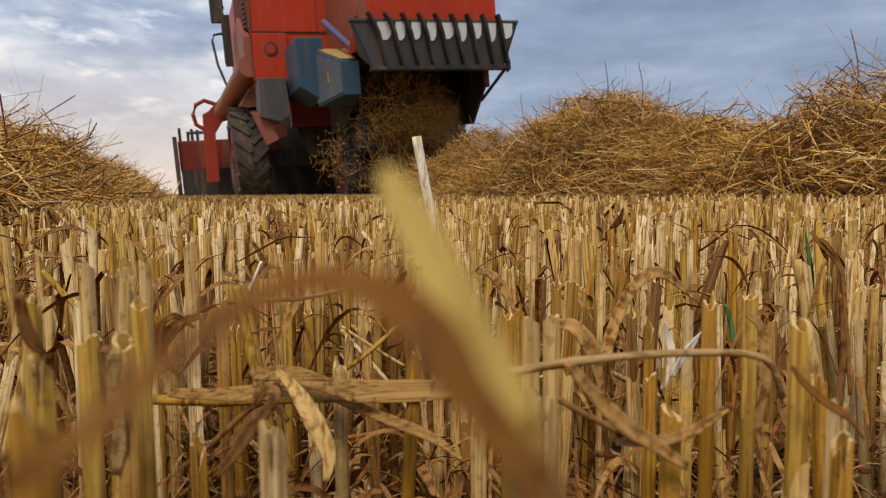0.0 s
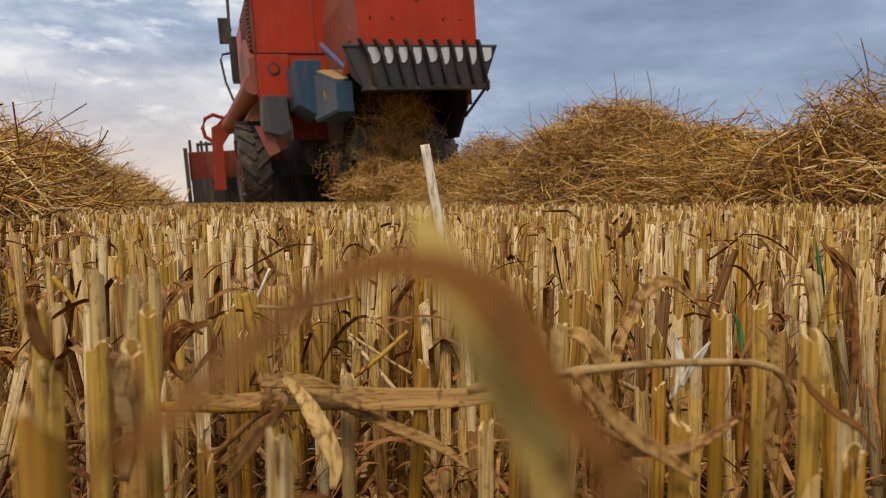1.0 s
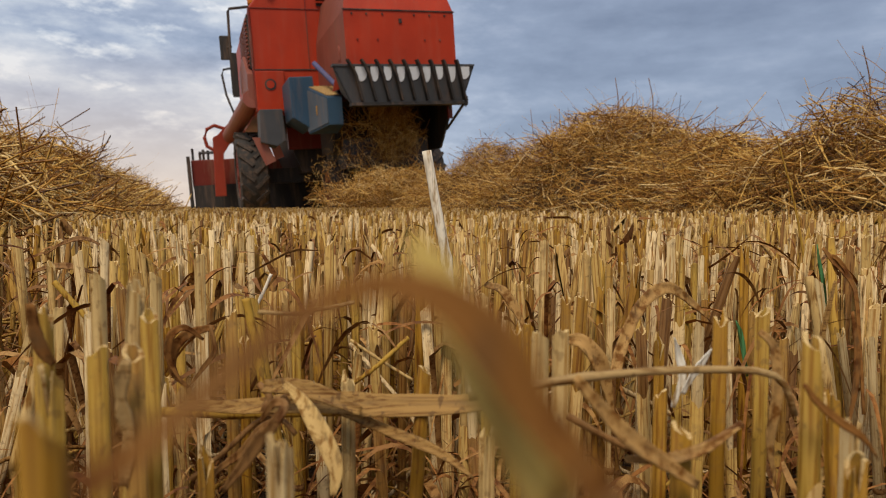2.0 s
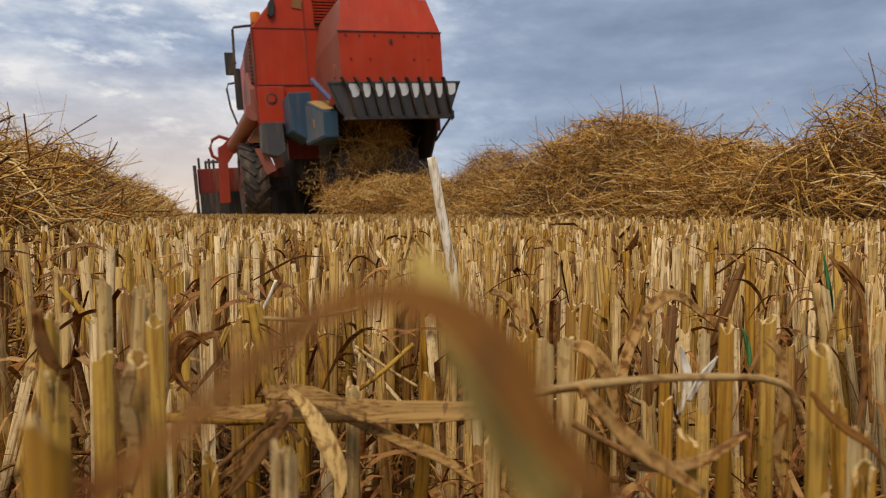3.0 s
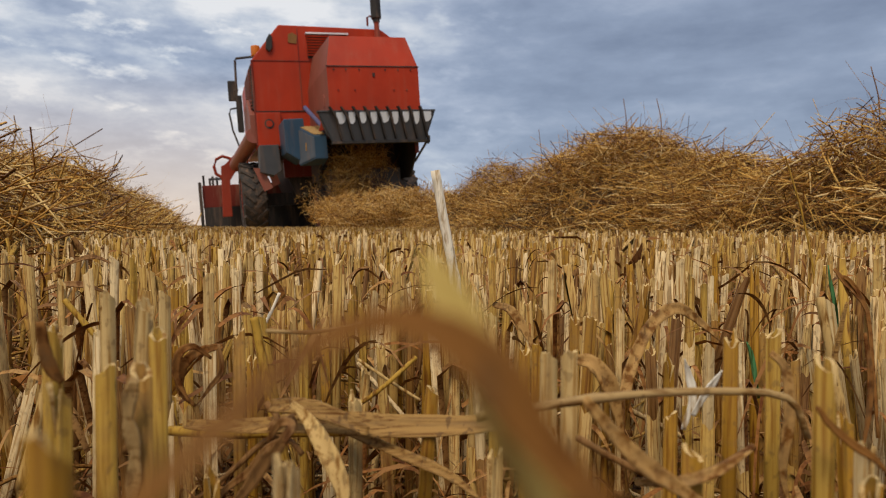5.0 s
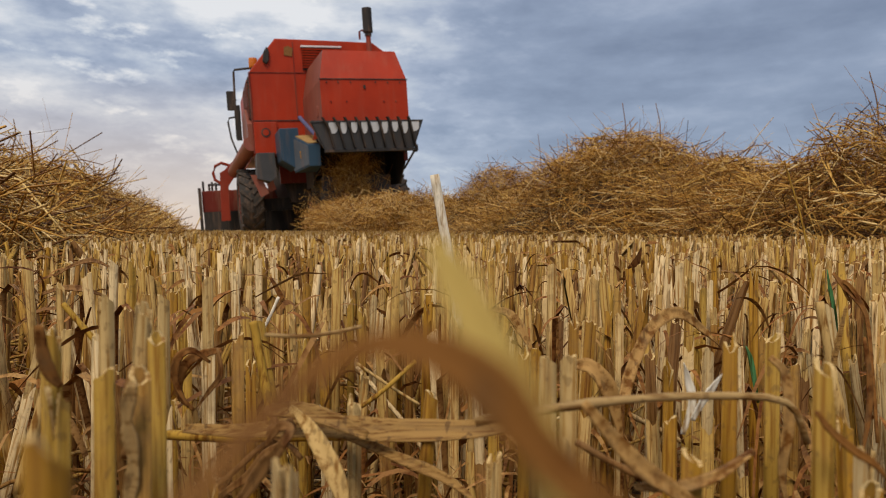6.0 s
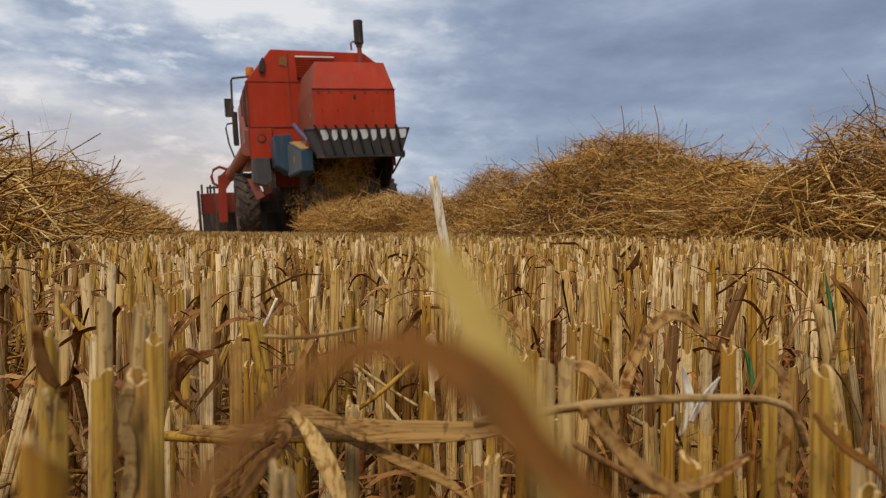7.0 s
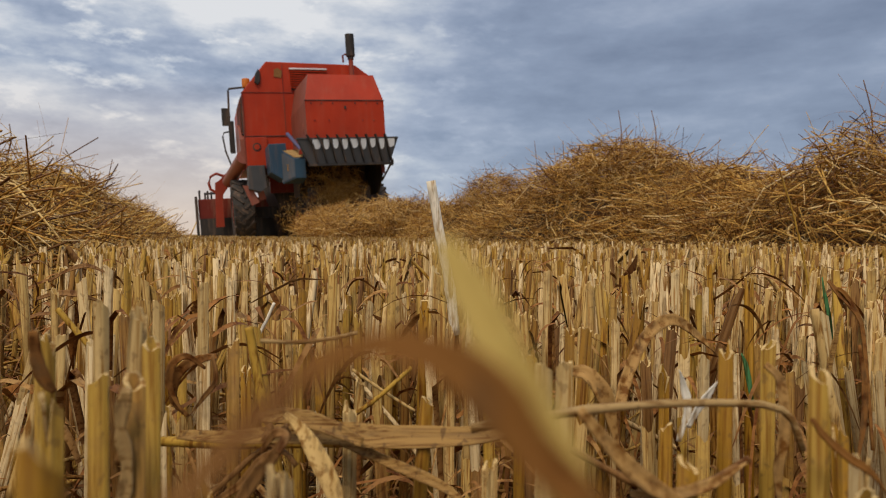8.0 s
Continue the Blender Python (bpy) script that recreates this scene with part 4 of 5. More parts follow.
def build_far_stubble():
    x, y = wedge(3900, 0.58, 2.3)
    keep = y > 0.52
    x, y = x[keep], y[keep]
    stems_object("stubble", "dense rows of cut golden wheat stubble", x, y, cut_heights(len(x)), RNG.uniform(0.0019, 0.0029, len(x)), 8)
    x, y = wedge(170, 0.33, 0.60, 0.8)
    keep = y > 0.32
    x, y = x[keep], y[keep]
    stems_object("stubble", "cut golden wheat stems between the nearest stalks", x, y, cut_heights(len(x), 0.142), RNG.uniform(0.0017, 0.0027, len(x)), 9, stray=0.04)
    # the same stand beside and behind the lens, unseen, added to shade the near stems
    a, r = RNG.uniform(0, 2 * math.pi, 6000), 1.3 * np.sqrt(RNG.uniform(0, 1, 6000))
    x, y = r * np.cos(a), r * np.sin(a)
    keep = (r > 0.10) & ((y < 0.04) | (np.abs(x) > 0.86 * y + 0.02))
    x, y = x[keep], y[keep]
    stems_object("stubble", "dense cut golden wheat stubble out of view, added to shade the near stems", x, y, cut_heights(len(x)), RNG.uniform(0.0018, 0.0030, len(x)), 4, False, stray=0.0)
    a, r = RNG.uniform(0, 2 * math.pi, 45000), 1.3 + 12.7 * RNG.uniform(0, 1, 45000) ** 0.72
    x, y = r * np.cos(a), r * np.sin(a)
    keep = (y < 0) | (np.abs(x) > 0.84 * y)
    x, y = x[keep], y[keep]
    stems_object("stubble", "golden wheat stubble over the rest of the field", x, y, cut_heights(len(x)), RNG.uniform(0.002, 0.004, len(x)), 3, False)
    x, y = wedge(22000, 2.2, 8.0)
    stems_object("stubble", "golden wheat stubble further off in the field", x, y, cut_heights(len(x)), RNG.uniform(0.0017, 0.0032, len(x)), 3, False)
    x, y = wedge(22000, 8.0, 34.0)
    stems_object("stubble", "distant pale golden stubble", x, y, cut_heights(len(x)), RNG.uniform(0.004, 0.009, len(x)), 3, False)


def blades(n, y0, y1, lo, hi, wide, name, label, top=0.14):
    """Withered leaves that hang in arcs between the stems."""
    x, y = wedge(n, y0, y1)
    base = np.stack([x, y, RNG.uniform(0.0, top, n)], 1)
    az = RNG.uniform(0, 2 * math.pi, n)
    d = np.stack([np.cos(az), np.sin(az), 0 * az], 1)
    length = RNG.uniform(lo, hi, n)
    t = np.linspace(0, 1, 8)
    rise, drop = RNG.uniform(-0.1, 0.9, n), RNG.uniform(0.3, 1.5, n)
    P = base[:, None] + (length[:, None] * t * RNG.uniform(0.4, 1.0, n)[:, None])[..., None] * d[:, None]
    P[..., 2] += length[:, None] * (rise[:, None] * t - drop[:, None] * t**2)
    sway = RNG.normal(0, 0.25, n)
    side = np.stack([-d[:, 1], d[:, 0], RNG.normal(0, 0.8, n)], 1)
    P += (length * sway)[:, None, None] * (t**2)[None, :, None] * side[:, None]
    P[..., 2] = np.clip(P[..., 2], 0.004, 0.150)
    W = RNG.uniform(0.35, 1, n)[:, None] * wide * np.sin(math.pi * (0.12 + 0.86 * t))[None] ** 0.7
    V, F = ribbons(P, W, side)
    ob = new(name, big_mesh(name, V, F, M_LEAVES))
    tagged(ob, label, "dry leaves", kind="stuff")


def litter(n, y0, y1, name):
    x, y = wedge(n, y0, y1)
    base = np.stack([x, y, 0.004 + 0.07 * RNG.uniform(0, 1, n) ** 4], 1)
    P = bent_strands(base, 0.02, 0.09, 0.35)
    P[..., 2] = np.clip(P[..., 2], 0.003, 0.10)
    R = np.repeat(RNG.uniform(0.0006, 0.0015, n)[:, None], 4, 1)
    V, F = tubes(P, R, 4)
    ob = new(name, big_mesh(name, V, F, M_STEMS))
    tagged(ob, "loose broken straw lying between the stubble", "straw litter", kind="stuff")


# ---- single straws and leaves close to the lens ----
def spline(points, n):
    """Smooth line through a few points."""
    p = [Vector(q) for q in points]
    p = [2 * p[0] - p[1], *p, 2 * p[-1] - p[-2]]
    out = []
    for i in range(n):
        u = i / (n - 1) * (len(p) - 3)
        k = min(int(u), len(p) - 4)
        t = u - k
        a, b, c, d = p[k : k + 4]
        out.append(0.5 * ((2 * b) + (c - a) * t + (2 * a - 5 * b + 4 * c - d) * t * t + (3 * b - a - 3 * c + d) * t**3))
    return out


def leaf_thing(name, label, category, points, width, mat, facing=(0, -1, 0.2), n=24, taper=(0.5, 1.0, 0.15), origin=None, stem=False, thick=0.0004, rib=False, widths=None):
    """A dry blade with a midrib fold, real thickness and wavy edges."""
    line = spline(points, n)
    o = Vector(origin or line[0])
    rng = random.Random(len(label) * 7 + n)
    bm = bmesh.new()
    prev = None
    face = Vector(facing).normalized()
    for i, p in enumerate(line):
        t = i / (n - 1)
        d = (line[min(i + 1, n - 1)] - line[max(i - 1, 0)]).normalized()
        s = d.cross(face).normalized()
        nn = s.cross(d).normalized()
        k = taper[0] + (taper[1] - taper[0]) * min(1, t * 2.2) if t < 0.55 else taper[1] + (taper[2] - taper[1]) * ((t - 0.55) / 0.45) ** 1.3
        if widths:
            k = float(np.interp(t, np.linspace(0, 1, len(widths)), widths))
        wv = width * k * (1 + rng.uniform(-0.07, 0.07))
        curl = width * 0.18 * k
        row = [p - s * wv / 2 + nn * curl, p - s * wv / 4 + nn * curl * 0.3, p, p + s * wv / 4 + nn * curl * 0.3, p + s * wv / 2 + nn * curl * rng.uniform(0.5, 1.3)]
        row = [bm.verts.new(q - o) for q in row]
        if prev:
            for a in range(4):
                bm.faces.new((prev[a], prev[a + 1], row[a + 1], row[a]))
        prev = row
    ob = part(name, bm, mat, None, label, smooth=True)
    ob.location = o
    ob["category"] = category
    if rib:
        rb = pipe([p - o - face * 0.0003 for p in line[:-1]], 0.0003, 6)
        part("midrib", rb, mat, ob, "raised midrib of the leaf")
    if stem:
        foot = Vector((0.004, 0.002, -0.004 - o.z))
        part("stem", pipe([Vector((0, 0, 0)), Vector((0.002, 0.001, -0.4 * o.z)), foot], 0.0009, 8), mat, ob, "dry stem that carries the leaf")
    sol = ob.modifiers.new("thickness", "SOLIDIFY")
    sol.thickness = thick
    return ob


def straw_thing(name, label, category, points, r, mat, n=16, sides=10, r_end=None):
    """A bent straw with its nodes."""
    line = spline(points, n)
    bm = bmesh.new()
    rings = []
    for i, p in enumerate(line):
        d = (line[min(i + 1, n - 1)] - line[max(i - 1, 0)]).normalized()
        a = d.cross(Vector((0.2, 0.9, 0.3))).normalized()
        b = d.cross(a)
        rr = r + ((r_end if r_end else r) - r) * i / (n - 1)
        rr *= 1.0 + (0.22 if i == n // 3 else 0)
        rings.append([bm.verts.new(p + rr * (math.cos(k) * a + math.sin(k) * b)) for k in np.linspace(0, 2 * math.pi, sides, endpoint=False)])
    for u, v in zip(rings, rings[1:]):
        for i in range(sides):
            bm.faces.new((u[i], u[(i + 1) % sides], v[(i + 1) % sides], v[i]))
    bm.faces.new(rings[0]), bm.faces.new(rings[-1])
    ob = part(name, bm, mat, None, label, smooth=True)
    ob["category"] = category
    return ob


def build_close_things():
    straw_thing("broken_straw", "bleached white split straw rising above the stubble", "straw", [(0.0079, 0.3330, 0.1206), (0.0053, 0.3321, 0.1433), (0.0000, 0.3304, 0.1714), (-0.0044, 0.3296, 0.1968)], 0.0026, M_PALE, r_end=0.0024)
    straw_thing("bowed_straw", "bowed tan straw lying across the stubble", "straw", [(0.0071, 0.1481, 0.1270), (0.0210, 0.1483, 0.1295), (0.0406, 0.1504, 0.1315), (0.0623, 0.1534, 0.1317), (0.0808, 0.1563, 0.1294), (0.0866, 0.1578, 0.1194)], 0.0011, M_DULL, r_end=0.0008)
    leaf_thing("fallen_leaf", "dry streaked leaf lying on broken stems", "dry leaf", [(-0.0786, 0.2023, 0.1090), (-0.0581, 0.1974, 0.1098), (-0.0369, 0.1925, 0.1124), (-0.0135, 0.1875, 0.1128), (0.0106, 0.1875, 0.1134), (0.0282, 0.1877, 0.1171)], 0.0072, M_STREAK, (0, -0.8, 0.7), taper=(0.4, 1.0, 0.5), rib=True)
    leaf_thing("fallen_leaf", "torn golden leaf strip hanging towards the soil", "dry leaf", [(-0.0311, 0.1974, 0.1098), (-0.0135, 0.1872, 0.1059), (0.0009, 0.1820, 0.1014), (0.0100, 0.1767, 0.0964)], 0.0032, M_STREAK, (0, -1, 0.5), taper=(0.8, 1.0, 0.2), rib=True)
    leaf_thing("curled_leaf", "curled pale yellow leaf with brown base", "dry leaf", [(-0.0420, 0.1829, 0.1209), (-0.0363, 0.1777, 0.1176), (-0.0301, 0.1724, 0.1102), (-0.0260, 0.1690, 0.1026), (-0.0264, 0.1667, 0.0962)], 0.0048, M_CREAM, (0.2, -1, 0.2), taper=(0.3, 1.0, 0.3), rib=True)
    leaf_thing("curled_leaf", "brown curled leaf on a stem", "dry leaf", [(-0.0817, 0.2331, 0.1234), (-0.0862, 0.2283, 0.1283), (-0.0903, 0.2262, 0.1258), (-0.0917, 0.2278, 0.1176), (-0.0879, 0.2293, 0.1084)], 0.0030, M_RUST, (0.5, -1, 0.4), taper=(0.4, 1.0, 0.2))
    leaf_thing("arched_leaf", "speckled tan leaf arching between the stems", "dry leaf", [(0.0640, 0.2373, 0.1083), (0.0685, 0.2429, 0.1194), (0.0772, 0.2485, 0.1331), (0.0885, 0.2538, 0.1384), (0.1001, 0.2585, 0.1316), (0.1049, 0.2583, 0.1272)], 0.0048, M_TAN, (0.1, -1, 0.3), taper=(0.9, 1.0, 0.2), rib=True)
    leaf_thing("arched_leaf", "thin brown leaf bent over the stems", "dry leaf", [(0.0203, 0.2787, 0.1369), (0.0274, 0.2786, 0.1346), (0.0333, 0.2782, 0.1263), (0.0381, 0.2778, 0.1169)], 0.0045, M_TAN, (0.2, -1, 0.4))
    leaf_thing("husk", "white papery husk split at the tips", "husk", [(0.0693, 0.1924, 0.1108), (0.0721, 0.1928, 0.1198), (0.0710, 0.1932, 0.1264), (0.0691, 0.1914, 0.1318)], 0.0026, M_HUSK, (0, -1, 0.1), taper=(0.6, 1.0, 0.1))
    leaf_thing("husk", "white papery husk split at the tips", "husk", [(0.0717, 0.1916, 0.1152), (0.0740, 0.1909, 0.1204), (0.0768, 0.1901, 0.1251), (0.0792, 0.1893, 0.1289)], 0.0026, M_HUSK, (0.3, -1, 0.1), taper=(0.6, 1.0, 0.1))
    straw_thing("crossed_straw", "thin pale broken straw caught across the stems", "straw", [(-0.0334, 0.2578, 0.1180), (-0.0206, 0.2574, 0.1093), (-0.0092, 0.2571, 0.1022)], 0.0006, M_CREAM)
    straw_thing("crossed_straw", "thin golden straw caught across the stems", "straw", [(-0.0332, 0.2520, 0.1012), (-0.0224, 0.2524, 0.1091), (-0.0108, 0.2579, 0.1189)], 0.0009, M_GOLD)
    straw_thing("tall_straw", "thin golden straw standing above the stubble", "straw", [(0.2799, 0.4975, 0.1046), (0.2769, 0.4987, 0.1299), (0.2676, 0.5010, 0.1784), (0.2550, 0.5030, 0.2219)], 0.0011, M_GOLD, r_end=0.0006)
    leaf_thing("green_blade", "small fresh green grass blade in the stubble", "grass blade", [(0.1310, 0.2769, 0.0980), (0.1295, 0.2774, 0.1074), (0.1279, 0.2778, 0.1164), (0.1262, 0.2780, 0.1216)], 0.0026, M_GREEN, (0.2, -1, 0), n=12)
    leaf_thing("green_blade", "dark green weed blade in the stubble", "grass blade", [(0.2109, 0.3573, 0.1047), (0.2100, 0.3582, 0.1229), (0.2073, 0.3589, 0.1381), (0.2061, 0.3594, 0.1487)], 0.0030, M_GREEN, (0.4, -1, 0), n=12)
    straw_thing("twig", "withered brown stem with knots near the soil", "twig", [(0.0299, 0.1479, 0.1226), (0.0393, 0.1497, 0.1168), (0.0512, 0.1504, 0.1119), (0.0623, 0.1525, 0.1138), (0.0724, 0.1547, 0.1184)], 0.0008, M_TWIG)
    straw_thing("twig", "dark withered stem with shrivelled leaf remains", "twig", [(-0.0733, 0.1964, 0.0882), (-0.0615, 0.1968, 0.0983), (-0.0530, 0.1972, 0.1059), (-0.0458, 0.1952, 0.1066), (-0.0414, 0.1940, 0.1027)], 0.0008, M_TWIG)
    straw_thing("leaning_straw", "pale straw leaning among the stubble", "straw", [(-0.1486, 0.2309, 0.0778), (-0.1439, 0.2339, 0.0990), (-0.1402, 0.2380, 0.1224), (-0.1390, 0.2385, 0.1315)], 0.0017, M_CREAM)
    straw_thing("leaning_straw", "pale straw leaning among the stubble", "straw", [(0.1583, 0.2560, 0.0790), (0.1539, 0.2591, 0.1026), (0.1511, 0.2621, 0.1244), (0.1486, 0.2640, 0.1416)], 0.0018, M_CREAM)
    straw_thing("leaning_straw", "golden straw leaning among the stubble", "straw", [(-0.0583, 0.2317, 0.0957), (-0.0631, 0.2357, 0.1148), (-0.0667, 0.2384, 0.1305), (-0.0681, 0.2387, 0.1370)], 0.0016, M_GOLD)
    straw_thing("leaning_straw", "golden straw leaning among the stubble", "straw", [(-0.1560, 0.2980, 0.1202), (-0.1631, 0.2984, 0.1283), (-0.1702, 0.2987, 0.1364)], 0.0013, M_GOLD)
    leaf_thing("fallen_leaf", "reddish brown torn leaf base on a fallen leaf", "dry leaf", [(-0.0496, 0.1898, 0.1182), (-0.0405, 0.1868, 0.1190), (-0.0306, 0.1847, 0.1169), (-0.0210, 0.1835, 0.1127)], 0.0046, M_STREAK, (0.1, -1, 0.6), taper=(0.8, 1.0, 0.5), rib=True)
    straw_thing("fallen_straw", "pale straw lying under a fallen leaf", "straw", [(-0.0879, 0.2121, 0.1042), (-0.0645, 0.2072, 0.1050), (-0.0284, 0.2023, 0.1072), (0.0095, 0.1974, 0.1098)], 0.0016, M_GOLD)
    leaf_thing("withered_sheath", "dark brown dry sheath clinging to a stalk", "dry leaf", [(-0.1334, 0.2207, 0.1372), (-0.1302, 0.2174, 0.1303), (-0.1274, 0.2160, 0.1231), (-0.1238, 0.2148, 0.1182)], 0.0040, M_BROWN, (0.2, -1, 0.1), n=14)
    leaf_thing("withered_sheath", "dark brown dry sheath clinging to a stalk", "dry leaf", [(-0.0694, 0.1487, 0.1396), (-0.0699, 0.1484, 0.1327), (-0.0691, 0.1480, 0.1251), (-0.0707, 0.1477, 0.1188)], 0.0036, M_TWIG, (0.1, -1, 0.1), n=14, taper=(0.4, 1.0, 0.6))
    leaf_thing("curled_leaf", "tan curled leaf beside a stalk", "dry leaf", [(0.0425, 0.2132, 0.1270), (0.0467, 0.2102, 0.1266), (0.0515, 0.2099, 0.1208), (0.0544, 0.2116, 0.1132), (0.0576, 0.2130, 0.1017)], 0.0056, M_TAN, (0.3, -1, 0.2), rib=True)
    leaf_thing("arched_leaf", "thin dark leaf arching over the cut stems", "dry leaf", [(-0.2559, 0.4390, 0.1385), (-0.2429, 0.4394, 0.1459), (-0.2299, 0.4395, 0.1489), (-0.2169, 0.4393, 0.1440)], 0.0036, M_TWIG, (0, -1, 0.6), n=14)
    leaf_thing("arched_leaf", "thin dark leaf arching over the cut stems", "dry leaf", [(-0.2155, 0.3588, 0.1351), (-0.2048, 0.3589, 0.1381), (-0.1927, 0.3589, 0.1375), (-0.1855, 0.3686, 0.1326)], 0.0034, M_TWIG, (0, -1, 0.6), n=14)
    leaf_thing("arched_leaf", "thin brown leaf drooping between the stems", "dry leaf", [(-0.1033, 0.3991, 0.1413), (-0.0976, 0.3986, 0.1312), (-0.0908, 0.3980, 0.1177), (-0.0858, 0.3973, 0.1025)], 0.0036, M_BROWN, (0.2, -1, 0.3), n=14)
    leaf_thing("arched_leaf", "thin brown leaf drooping between the stems", "dry leaf", [(0.0597, 0.3183, 0.1268), (0.0651, 0.3180, 0.1201), (0.0692, 0.3177, 0.1147)], 0.0034, M_BROWN, (0.2, -1, 0.3), n=12)
    leaf_thing("withered_weed", "brown shrivelled weed leaf on a stem", "weed", [(0.1613, 0.2465, 0.0909), (0.1659, 0.2576, 0.1141), (0.1700, 0.2686, 0.1347), (0.1643, 0.2692, 0.1461), (0.1605, 0.2693, 0.1488), (0.1632, 0.2690, 0.1415)], 0.0024, M_BROWN, (0.3, -1, 0.2), n=26, taper=(0.5, 1.0, 0.5), rib=True)
    leaf_thing("withered_weed", "brown shrivelled weed leaf on a stem", "weed", [(0.1568, 0.2695, 0.1525), (0.1609, 0.2692, 0.1472), (0.1673, 0.2689, 0.1404), (0.1719, 0.2684, 0.1302)], 0.0034, M_RUST, (0.3, -1, 0.3), n=18)
    leaf_thing("withered_weed", "rust-brown dry leaf strip hanging upright", "weed", [(0.1378, 0.2186, 0.1348), (0.1393, 0.2179, 0.1208), (0.1386, 0.2173, 0.1078), (0.1360, 0.2166, 0.0930)], 0.0026, M_RUST, (0.2, -1, 0.1), n=18)
    leaf_thing("withered_weed", "rust-brown dry leaf strip hanging upright", "weed", [(0.1501, 0.2489, 0.1415), (0.1473, 0.2484, 0.1310), (0.1448, 0.2478, 0.1183), (0.1465, 0.2475, 0.1103)], 0.0026, M_STREAK, (0.2, -1, 0.1), n=18)
    leaf_thing("withered_weed", "dark curled dry leaf among the stems", "weed", [(0.0827, 0.1687, 0.1377), (0.0863, 0.1685, 0.1334), (0.0870, 0.1679, 0.1220), (0.0853, 0.1673, 0.1091), (0.0870, 0.1668, 0.0990)], 0.0034, M_TAN, (0.2, -1, 0.1), n=20)
    leaf_thing("withered_weed", "brown torn leaf drooping to the soil", "weed", [(0.0720, 0.1285, 0.1349), (0.0744, 0.1283, 0.1316), (0.0786, 0.1281, 0.1278), (0.0835, 0.1280, 0.1245), (0.0868, 0.1278, 0.1201)], 0.0020, M_BROWN, (0.1, -1, 0.4), n=18)
    leaf_thing("withered_weed", "dark shrivelled leaf near the soil", "weed", [(-0.0656, 0.1865, 0.0907), (-0.0616, 0.1867, 0.0955), (-0.0546, 0.1849, 0.1010), (-0.0496, 0.1843, 0.1077), (-0.0448, 0.1844, 0.1109)], 0.0020, M_TWIG, (0.1, -1, 0.4), n=18)
    leaf_thing("withered_weed", "dark curled leaf shreds hanging on a stem", "weed", [(-0.0808, 0.2383, 0.1275), (-0.0794, 0.2378, 0.1184), (-0.0835, 0.2375, 0.1123), (-0.0889, 0.2372, 0.1052)], 0.0020, M_TWIG, (0.4, -1, 0.2), n=18)
    straw_thing("twig", "dark knotted stem remains beside a fallen leaf", "twig", [(-0.0530, 0.1977, 0.1169), (-0.0491, 0.1955, 0.1132), (-0.0509, 0.1944, 0.1102), (-0.0462, 0.1933, 0.1088), (-0.0437, 0.1934, 0.1113), (-0.0450, 0.1936, 0.1146)], 0.0010, M_TWIG)
    straw_thing("leaning_straw", "white broken straw leaning among the stubble", "straw", [(-0.0889, 0.3280, 0.1199), (-0.0847, 0.3284, 0.1283), (-0.0811, 0.3288, 0.1366)], 0.0008, M_PALE)
    straw_thing("leaning_straw", "golden straw leaning among the stubble", "straw", [(0.0054, 0.3985, 0.1295), (-0.0081, 0.3993, 0.1464), (-0.0165, 0.3997, 0.1548)], 0.0009, M_GOLD)
    straw_thing("bowed_straw", "thin tan straw bowed between stems", "straw", [(-0.0451, 0.1689, 0.1432), (-0.0350, 0.1689, 0.1429), (-0.0264, 0.1690, 0.1441), (-0.0207, 0.1690, 0.1455)], 0.0005, M_DULL)
    leaf_thing("withered_weed", "broad brown dead leaf sagging among the stems", "weed", [(0.0263, 0.1250, 0.1375), (0.0315, 0.1265, 0.1311), (0.0380, 0.1280, 0.1242), (0.0452, 0.1295, 0.1189), (0.0525, 0.1310, 0.1137)], 0.0038, M_TAN, (0.1, -1, 0.5), n=22, taper=(0.5, 1.0, 0.5))
    leaf_thing("withered_weed", "brown dead leaf curled upwards among the stems", "weed", [(0.0375, 0.1300, 0.1195), (0.0464, 0.1315, 0.1189), (0.0549, 0.1330, 0.1206), (0.0624, 0.1345, 0.1242)], 0.0025, M_TAN, (0.1, -1, 0.5), n=20, taper=(0.6, 1.0, 0.2))
    leaf_thing("withered_weed", "dark shrivelled knotted leaf hanging low", "weed", [(-0.0339, 0.1500, 0.1252), (-0.0382, 0.1515, 0.1188), (-0.0412, 0.1530, 0.1156), (-0.0457, 0.1545, 0.1090), (-0.0509, 0.1560, 0.1023)], 0.0034, M_TWIG, (0.3, -1, 0.3), n=22, taper=(0.6, 1.0, 0.4))
    leaf_thing("withered_weed", "dark shrivelled leaf end beside a knotted leaf", "weed", [(-0.0360, 0.1480, 0.1213), (-0.0344, 0.1495, 0.1247), (-0.0373, 0.1510, 0.1249), (-0.0410, 0.1525, 0.1198)], 0.0024, M_TWIG, (0.3, -1, 0.3), n=18, taper=(0.6, 1.0, 0.3))
    leaf_thing("withered_sheath", "grey-brown knotted sheath clinging to a stalk", "dry leaf", [(-0.0605, 0.1300, 0.1401), (-0.0625, 0.1315, 0.1324), (-0.0620, 0.1330, 0.1239), (-0.0639, 0.1345, 0.1128)], 0.0034, M_DULL, (0.1, -1, 0.1), n=18, widths=(0.5, 1.0, 0.6, 1.0, 0.7, 0.9, 0.6))
